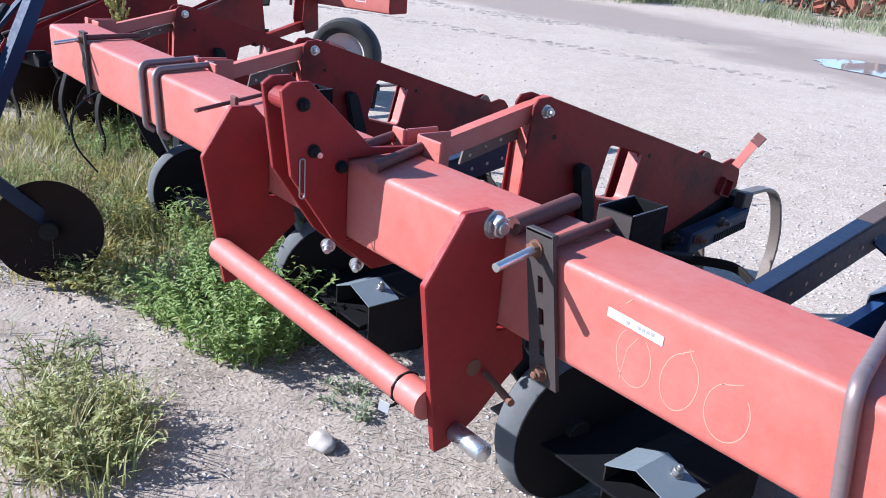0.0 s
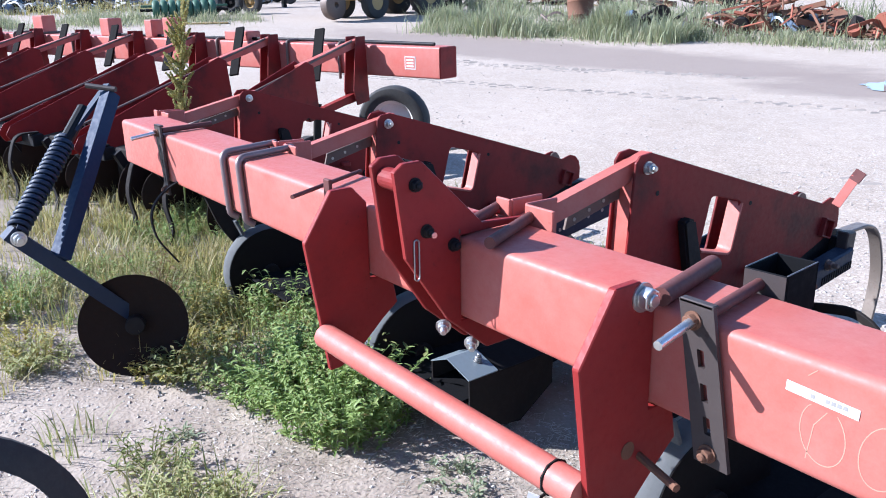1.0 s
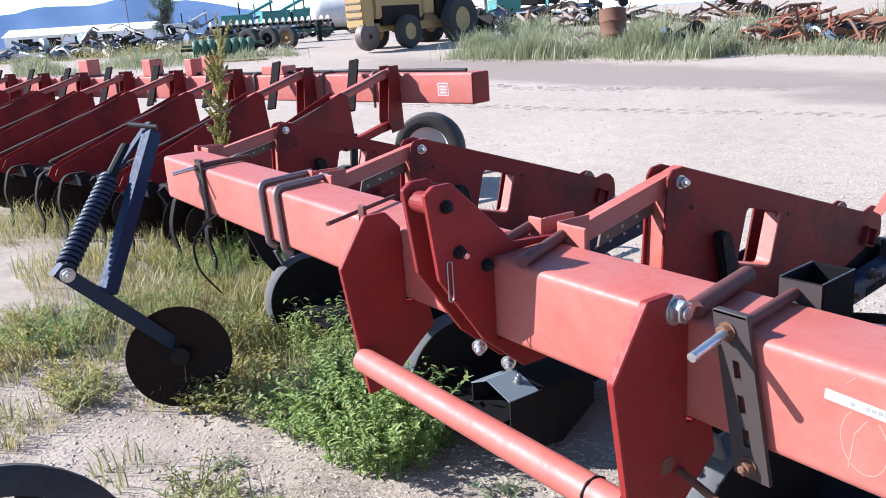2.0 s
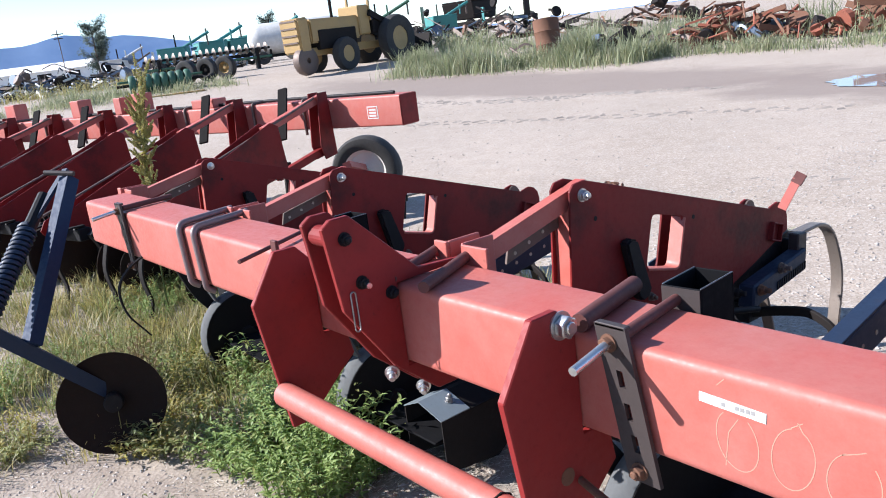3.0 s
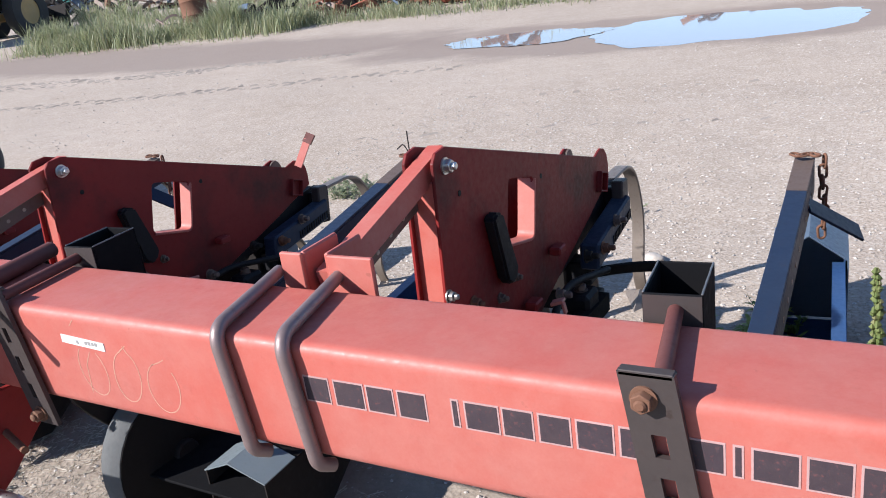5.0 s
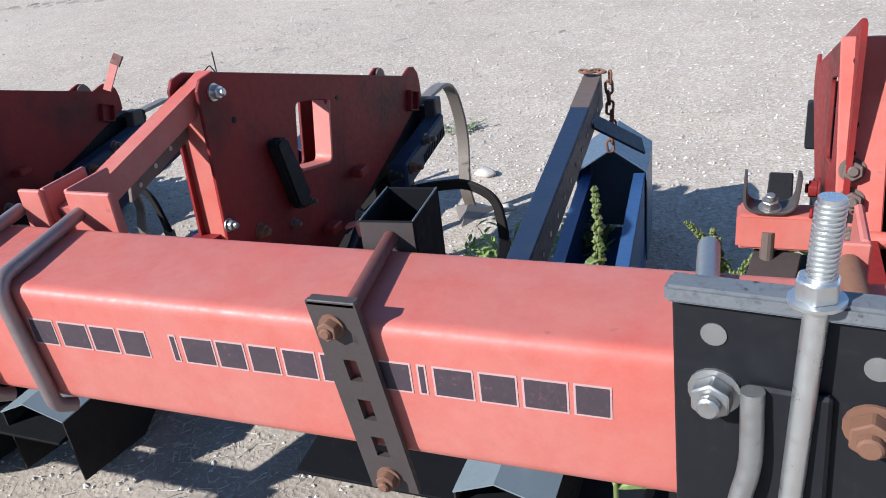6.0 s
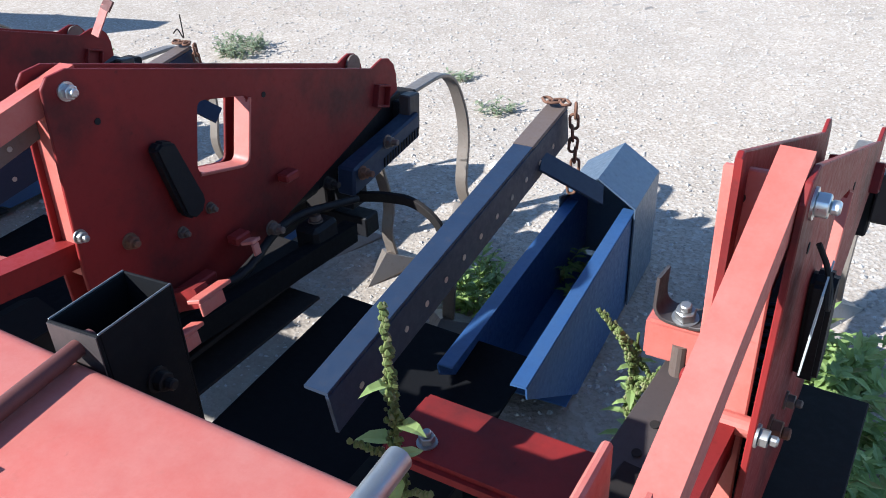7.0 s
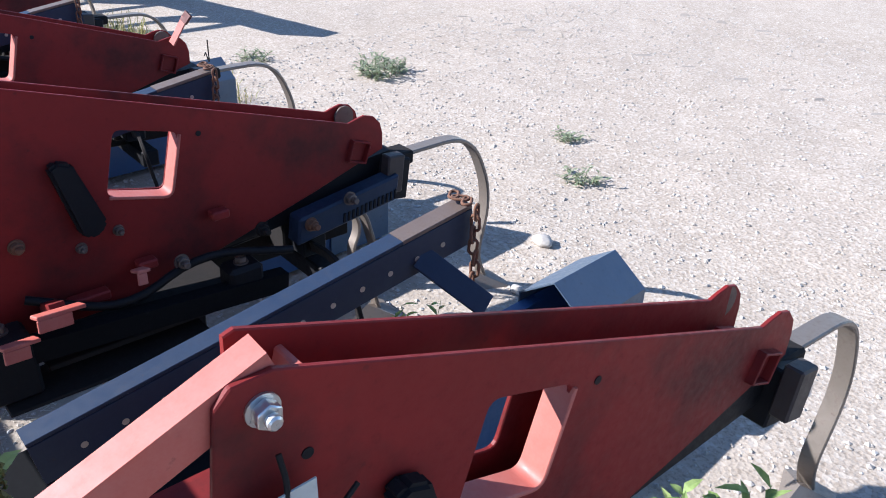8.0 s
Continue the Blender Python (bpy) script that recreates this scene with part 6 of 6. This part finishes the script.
def grader():
    """An old yellow road machine: blocky tail weight, hood, small and large wheels."""
    t = thing("road_machine", (0, 0, 0), "old yellow tractor with a boxy nose and worn paint", "machine")
    part("tail_box", prism([(-1.85, 0.80), (-1.90, 2.00), (-1.30, 2.05), (-1.30, 0.80)], "y", -0.48, 0.48, bv=0.07, seg=3), YELLOW, t, "blocky yellow tail box", smooth=40)
    part("nose_wheel", lathe([(0.10, -0.17), (0.40, -0.20), (0.49, -0.15), (0.52, 0.0), (0.49, 0.15), (0.40, 0.20), (0.10, 0.17), (0.10, -0.17)], (-1.55, -0.28, 0.52), (0, 1, 0), 32), BROWN, t, "mud-brown nose wheel", smooth=40)
    for z in (1.15, 1.40, 1.65, 1.90):
        part("grille_slot", box((-1.91, -0.38, z), (-1.84, 0.38, z + 0.06)), BROWN, t, "dark slot in the nose")
    part("hood", box((-1.25, -0.45, 1.10), (1.4, 0.45, 1.95), b=0.06, seg=2), YELLOW, t, "yellow engine hood", smooth=40)
    part("engine", box((-0.9, -0.50, 0.85), (1.1, 0.50, 1.55), b=0.03), DARK, t, "dark engine block")
    part("frame", box((-1.2, -0.30, 0.65), (3.4, 0.30, 0.95), b=0.03), YELLOW, t)
    part("dash", box((1.3, -0.55, 1.2), (1.9, 0.55, 2.3), b=0.05), YELLOW, t)
    part("seat_post", box((2.0, -0.6, 1.2), (2.6, 0.6, 1.75), b=0.05), DARK, t)
    part("exhaust", cyl((0.6, 0.2, 1.9), (0, 0, 1), 0.06, 0.8, 12), DARK, t)
    for s in (-1, 1):
        for x, r, w, m in ((0.0, 0.60, 0.36, YELLOW), (3.0, 0.92, 0.50, YELLOW)):
            prof = [(r * 0.5, -w * 0.42), (r * 0.8, -w * 0.5), (r * 0.95, -w * 0.45), (r, -w * 0.2), (r, w * 0.2), (r * 0.95, w * 0.45), (r * 0.8, w * 0.5), (r * 0.5, w * 0.42), (r * 0.5, -w * 0.42)]
            ty = part("tyre", lathe(prof, (x, s * 0.85, r), (0, 1, 0), 36), RUBBER, t, "large dusty tyre", smooth=40)
            part("rim", cyl((x, s * 0.85 - w * 0.36, r), (0, 1, 0), r * 0.51, w * 0.72, 28), m, ty, "dull yellow rim")
    for s in (-1, 1):
        part("lift_arm", bev(bar((1.8, s * 0.62, 2.0), (4.6, s * 0.62, 0.7), 0.14, 0.22, (0, 1, 0), 0.0), 0.02), DARK, t)
        part("roof_post", bev(bar((1.9, s * 0.55, 1.7), (1.9, s * 0.55, 2.9), 0.08, 0.08, (0, 1, 0), 0.0), 0.01), YELLOW, t)
    part("blade", prism([(4.4, 0.1), (4.7, 0.05), (4.9, 0.9), (4.75, 1.0)], "y", -1.2, 1.2, bv=0.02), DARK, t)
    return moved(t, put(-24.3, 14.1, 104.0) @ Matrix.Scale(0.9, 4))


grader()


def tank():
    t = thing("white_tank", (0, 0, 0), "long white cylindrical tank on a low trailer frame", "tank")
    prof = [(0.02, -3.6), (0.7, -3.45), (1.05, -3.1), (1.15, -2.6), (1.15, 2.6), (1.05, 3.1), (0.7, 3.45), (0.02, 3.6)]
    part("shell", lathe(prof, (0, 0, 1.75), (1, 0, 0), 32), WHITE, t, "white tank shell", smooth=40)
    part("frame", box((-3.2, -0.5, 0.45), (3.2, 0.5, 0.65), b=0.02), DARK, t)
    for x in (-2.0, 0.0, 2.0):
        part("saddle", box((x - 0.08, -0.9, 0.65), (x + 0.08, 0.9, 1.2), b=0.02), DARK, t)
    for x in (-2.6, 2.6):
        for s in (-1, 1):
            part("tyre", lathe([(0.2, -0.1), (0.42, -0.13), (0.45, 0), (0.42, 0.13), (0.2, 0.1), (0.2, -0.1)], (x, s * 0.8, 0.45), (0, 1, 0), 24), RUBBER, t, smooth=40)
    return moved(t, put(-36.0, 19.6, 60) @ Matrix.Scale(0.66, 4))


tank()


def seeder(x, y, turn, mat, name, label, boxes=2, size=1.0):
    t = thing(name, (0, 0, 0), label, "farm machine", "parked farm machines")
    for q in range(boxes):
        part("hopper", prism([(-1.5, 1.1), (1.5, 1.1), (1.8, 2.2), (-1.8, 2.2)], "x", -2.4 + 2.5 * q, -0.1 + 2.5 * q, bv=0.04), mat, t, "painted steel hopper")
        part("lid", box((-2.4 + 2.5 * q, -1.8, 2.2), (-0.1 + 2.5 * q, 1.8, 2.3), b=0.03), mat, t)
    part("frame", box((-3.0, -1.6, 0.7), (3.0, 1.6, 0.95), b=0.03), DARK, t)
    for x2 in (-2.3, 2.3):
        for s in (-1, 1):
            part("tyre", lathe([(0.25, -0.13), (0.52, -0.16), (0.58, 0), (0.52, 0.16), (0.25, 0.13), (0.25, -0.13)], (x2, s * 1.8, 0.58), (0, 1, 0), 24), RUBBER, t, smooth=40)
    part("ladder", box((2.9, -0.4, 0.6), (3.0, 0.4, 2.6)), mat, t)
    for q, (x2, y2, l) in enumerate(((-1.2, 1.2, 1.1), (0.4, -1.1, 0.8), (1.6, 0.9, 1.3))):
        part("upright", box((x2 - 0.06, y2 - 0.06, 2.2), (x2 + 0.06, y2 + 0.06, 2.3 + l), b=0.02), (DARK, mat, BROWN)[q], t)
    part("auger", rod([(-2.8, 0.4, 1.2), (1.8, 0.9, 3.3)], 0.13, 10), mat, t, "long sloping auger tube")
    return moved(t, put(x, y, turn) @ Matrix.Scale(size, 4))


for x, y, turn, mat, boxes, size, label in (
        (-43.0, 17.0, 60, TEAL, 1, 0.62, "teal-green grain machine parked far off among scrap"),
        (-46.0, 20.5, 75, TEAL, 2, 0.70, "teal-green grain machine parked far off among scrap"),
        (-50.0, 26.0, 30, TEAL, 2, 0.80, "long teal farm machine parked far off"),
        (-47.0, 33.0, 40, GREEN, 1, 0.85, "dark green farm machine parked far off"),
        (-44.0, 29.0, 80, BLUE, 1, 0.60, "small blue farm machine parked far off"),
        (-38.0, 34.0, 20, DARK, 1, 0.90, "dark old farm machine parked behind the tractor"),
        (-33.5, 27.5, 65, TEAL, 1, 0.55, "small teal farm machine parked behind the tractor"),
        (-56.0, 18.0, 55, WHITE, 1, 0.60, "pale farm machine parked far off")):
    seeder(x, y, turn, mat, "grain_machine", label, boxes, size)


def disc_harrow():
    t = thing("disc_harrow", (0, 0, 0), "long disc harrow with a row of rusty pale discs", "harrow")
    part("frame", box((-2.6, -0.25, 0.42), (2.6, 0.25, 0.52), b=0.02), GREEN, t, "green frame beam")
    part("axle", rod([(-2.6, 0, 0.82), (2.6, 0, 0.82)], 0.05, 10), DARK, t)
    for q in range(19):
        part("disc", disk((-2.45 + 0.27 * q, 0, 0.85), (1, 0.25, 0), 0.21, 0.06, 0.01, 20), SHANK, t, "pale worn disc")
    for x in (-2, 2):
        part("stand", box((x - 0.06, -0.3, 0), (x + 0.06, 0.3, 0.82), b=0.02), DARK, t)
    return moved(t, put(-33.0, 13.6, 74))


disc_harrow()


def roller():
    t = thing("packer_roller", (0, 0, 0), "row of green steel packer wheels lying in grass", "roller")
    for q in range(8):
        part("packer_wheel", lathe([(0.08, -0.11), (0.27, -0.11), (0.32, -0.05), (0.32, 0.05), (0.27, 0.11), (0.08, 0.11), (0.08, -0.11)], (-0.90 + 0.255 * q, 0, 0.32), (1, 0.1, 0), 24), GREEN, t, "green steel packer wheel", smooth=40)
    part("axle", rod([(-1.4, 0, 0.32), (1.4, 0, 0.32)], 0.05, 10), DARK, t)
    part("draw_bar", box((-1.4, 0.45, 0.40), (1.4, 0.53, 0.48), b=0.02), GREEN, t)
    return moved(t, put(-27.6, 9.4, 68))


roller()
for q, (x, y) in enumerate(((-29.2, 11.0), (-29.0, 11.7), (-28.9, 12.4))):
    w = wheel((x, y, lie(x, y) + 0.42), (0.5, -0.8, 0), 0.42, 0.26, YELLOW if q == 2 else DARK, "old implement tyre standing among weeds", rim=0.5)
lone("yellow_plank", box((-0.9, -0.12, 0.0), (0.9, 0.12, 0.05), put(-25.7, 9.1, 60), b=0.01), YELLOW, "bright yellow flat board lying in grass", "board", at=(-25.7, 9.1, lie(-25.7, 9.1)))


WHITEWASH = worn("white_sheet", (0.78, 0.77, 0.75), (0.6, 0.58, 0.55), (0.68, 0.65, 0.6), 0.6, 0.0, 0.2, 0.2, scale=0.1)


def shed():
    t = thing("long_shed", (0, 0, 0), "long low white shed with a pale roof, far off", "shed")
    part("wall", box((-16, -5, 0), (16, 5, 3.0)), WHITEWASH, t, "white sheet wall")
    part("roof", prism([(-5.4, 3.0), (0, 4.6), (5.4, 3.0), (5.4, 2.9), (0, 4.45), (-5.4, 2.9)], "x", -16.4, 16.4), WHITEWASH, t, "pale sheet roof")
    for q in range(5):
        part("door", box((-13 + 6 * q, -5.05, 0), (-10 + 6 * q, -4.98, 2.4)), DARK, t, "dark doorway")
    return moved(t, put(-205, 44, 62))


shed()


def pole(x, y, h):
    t = thing("power_pole", (0, 0, 0), "tall grey timber power pole with a crossarm", "power pole", "power poles")
    part("post", rod([(0, 0, 0), (0, 0, h)], 0.10, 8), BROWN, t)
    part("crossarm", box((-1.2, -0.08, h - 1.0), (1.2, 0.08, h - 0.8)), DARK, t)
    part("crossarm", box((-0.9, -0.08, h - 1.9), (0.9, 0.08, h - 1.7)), DARK, t)
    return moved(t, put(x, y, 70))


pole(-190, 50, 11)


def far_tree(x, y, h, seed):
    rng = random.Random(seed)
    t = thing("tree", (x, y, lie(x, y)), "grey-green bushy tree standing far behind the scrap", "tree", "trees")
    V, F = [], []
    add_stem(V, F, [Vector((0, 0, h * s / 5)) for s in range(6)], h * 0.03, h * 0.006, 6)
    tips = []
    for q in range(16):
        a, z = rng.uniform(0, 6.28), h * rng.uniform(0.2, 0.9)
        e = Vector((math.cos(a), math.sin(a), 0.7)) * h * rng.uniform(0.10, 0.22)
        add_stem(V, F, [Vector((0, 0, z)), Vector((0, 0, z)) + e * 0.5, Vector((0, 0, z)) + e], h * 0.010, h * 0.003, 4)
        tips.append((Vector((0, 0, z)), e))
    raw("trunk", V, F, BROWN, t)
    LV, LF = [], []
    for p, e in tips:
        for _ in range(230):
            c = p + e * rng.uniform(0.3, 1.15) + Vector((rng.gauss(0, 1), rng.gauss(0, 1), rng.gauss(0, 1))) * h * 0.035
            add_leaf(LV, LF, c, Vector((rng.gauss(0, 1), rng.gauss(0, 1), rng.gauss(0, 0.6))), Vector((0, 0, 1)), h * 0.035, h * 0.02)
    raw("crown", LV, LF, FARLEAF, t)


FARGRASS = leafy("far_grass", (0.18, 0.21, 0.105), (0.31, 0.33, 0.185), (0.41, 0.37, 0.25), drying=0.25)
FARLEAF = leafy("far_leaf", (0.10, 0.14, 0.12), (0.16, 0.20, 0.17), (0.18, 0.20, 0.16), 0.1)
far_tree(-75, 22, 5.0, 1)
far_tree(-80, 24, 4.2, 2)
far_tree(-70, 36, 4.0, 3)


# scrap heaps: each is a pile of bars, plates and bent pipes
def scrap(x, y, turn, length, depth, height, n, mats, seed, label):
    rng = random.Random(seed)
    t = thing("scrap_heap", (0, 0, 0), label, "scrap heap", "scrap heaps")
    piles = [bmesh.new() for _ in mats]
    for _ in range(n):
        b = piles[rng.randrange(len(mats))]
        px, py = rng.uniform(-length / 2, length / 2), rng.gauss(0, depth / 3)
        room = height * math.exp(-(py / depth) ** 2 * 2) * (0.55 + 0.45 * math.sin(px * 1.7 + seed))
        pz = max(0.04, room * rng.random())
        a, e = rng.uniform(0, math.pi), rng.uniform(-0.35, 0.5)
        l = rng.uniform(0.3, 1.5)
        d = Vector((math.cos(a) * math.cos(e), math.sin(a) * math.cos(e), math.sin(e))) * l / 2
        c = Vector((px, py, pz + 0.05))
        kind = rng.random()
        if kind < 0.45:
            rod([c - d, c + d], rng.uniform(0.02, 0.05), 6, bm=b)
        elif kind < 0.75:
            sweep([c - d, c + d], rect(rng.uniform(0.05, 0.16), rng.uniform(0.01, 0.06)), bm=b)
        elif kind < 0.9:
            sweep(fillet([c - d, c + Vector((0, 0, 0.3)), c + d], 0.2, 4), rect(rng.uniform(0.04, 0.1), 0.015), bm=b)
        else:
            cyl(c, (rng.gauss(0, 1), rng.gauss(0, 1), 0.4), rng.uniform(0.12, 0.3), rng.uniform(0.05, 0.25), 14, bm=b)
    for b, m in zip(piles, mats):
        ob = part("scrap_iron", b, m, t)
        ob["kind"] = "stuff"
    return moved(t, put(x, y, turn))


scrap(-14.0, 18.0, 12, 9, 1.6, 0.5, 90, (DARK, BROWN, SHIELD), 4, "low heap of dark scrap iron among weeds")
scrap(-9.6, 18.6, 8, 7, 1.8, 1.0, 170, (RUST, RUST_RED, RUST), 5, "tall heap of rusty red scrap parts among weeds")
scrap(-4.2, 18.6, 4, 6, 1.5, 0.6, 90, (RUST, BROWN, DARK), 6, "heap of rusty brown scrap iron among weeds")
scrap(1.5, 19.5, 0, 7, 1.6, 0.5, 70, (BROWN, DARK, RUST), 26, "low heap of brown scrap iron among weeds")
scrap(-40, 11.5, 78, 12, 3.0, 0.9, 300, (SHIELD, DARK, BROWN), 7, "wide heap of grey farm scrap far off")
scrap(-47, 15.5, 78, 14, 3.0, 1.4, 190, (SHIELD, BROWN, WHITE), 8, "wide heap of pale farm scrap far off")
scrap(-36, 5.5, 84, 9, 2.5, 0.7, 220, (SHIELD, DARK, WHITE), 9, "low heap of grey scrap and boards in grass")
scrap(-31, 25, 30, 10, 2.2, 1.8, 120, (DARK, BROWN, SHIELD), 10, "upright dark scrap iron behind the road machine")
scrap(-22, 23.5, 18, 12, 2.2, 1.0, 150, (DARK, RUST, BROWN), 27, "dark and rusty scrap behind tall weeds")


def barrel():
    t = thing("rusty_drum", (-15.9, 15.9, lie(-15.9, 15.9)), "dented rust-red steel drum leaning among weeds", "drum")
    own = lathe([(0.02, 0), (0.34, 0), (0.36, 0.02), (0.35, 0.3), (0.365, 0.33), (0.35, 0.36), (0.35, 0.66), (0.365, 0.69), (0.35, 0.72), (0.36, 1.02), (0.34, 1.03), (0.02, 1.0)], (-15.9, 15.9, lie(-15.9, 15.9) + 0.05), (-0.15, 0.1, 1), 24)
    part("shell", own, RUST, t, smooth=40)
    return t


barrel()


def strip(name, n, spot, length, mats, seed, label):
    """Tall weeds and grass along the yard's far edge."""
    rng = random.Random(seed)
    V, F = [], []
    for _ in range(n):
        x, y, h = spot(rng)
        g = rng.uniform(0, 6.28)
        add_blade(V, F, Vector((x, y, lie(x, y) - 0.01)), Vector((math.cos(g), math.sin(g), 0)), h * length, rng.uniform(0.010, 0.024) * (0.5 + length), rng.uniform(0.1, 0.8))
    ob = raw(name, V, F, mats)
    tagged(ob, label, "grass", kind="stuff")


def along(x0, y0, x1, y1, wide):
    def f(rng):
        s = rng.random()
        q = rng.gauss(0, wide * 0.4)
        x, y = x0 + (x1 - x0) * s, y0 + (y1 - y0) * s
        d = Vector((-(y1 - y0), x1 - x0)).normalized()
        x, y = x + d.x * q, y + d.y * q
        return x, y, max(0.08, 0.50 + 1.5 * noise.noise((x * 0.7, y * 0.7, 7)) + 0.7 * noise.noise((x * 2.6, y * 2.6, 3)) + rng.uniform(-0.25, 0.3))
    return f


strip("tall_grass", 9000, along(-19.5, 13.6, -12.0, 15.6, 1.5), 0.62, FARGRASS, 61, "tall grey-green weeds along the yard's far edge")
strip("tall_grass", 5000, along(-12.5, 15.8, -1.0, 17.2, 1.0), 0.40, FARGRASS, 62, "grey-green weeds at the foot of the scrap")
strip("tall_grass", 4000, along(-2.0, 17.4, 8.0, 18.5, 1.4), 0.36, FARGRASS, 63, "grey-green weeds along the yard's edge")
strip("tall_grass", 7000, along(-24.0, 19.0, -6.0, 19.5, 2.2), 0.75, FARGRASS, 64, "green weeds behind the scrap")
strip("tall_grass", 6000, along(-28.5, 3.0, -27.0, 11.5, 2.6), 0.42, FARGRASS, 65, "yellow-green grass below the far scrap")
strip("tall_grass", 3500, along(-36, 2.0, -33, 14, 3.0), 0.5, DRYGRASS, 66, "dry grass among far scrap")
strip("tall_grass", 600, along(-12.9, 15.0, -12.5, 15.1, 0.25), 0.6, FARGRASS, 67, "single upright weed clump on the dirt")
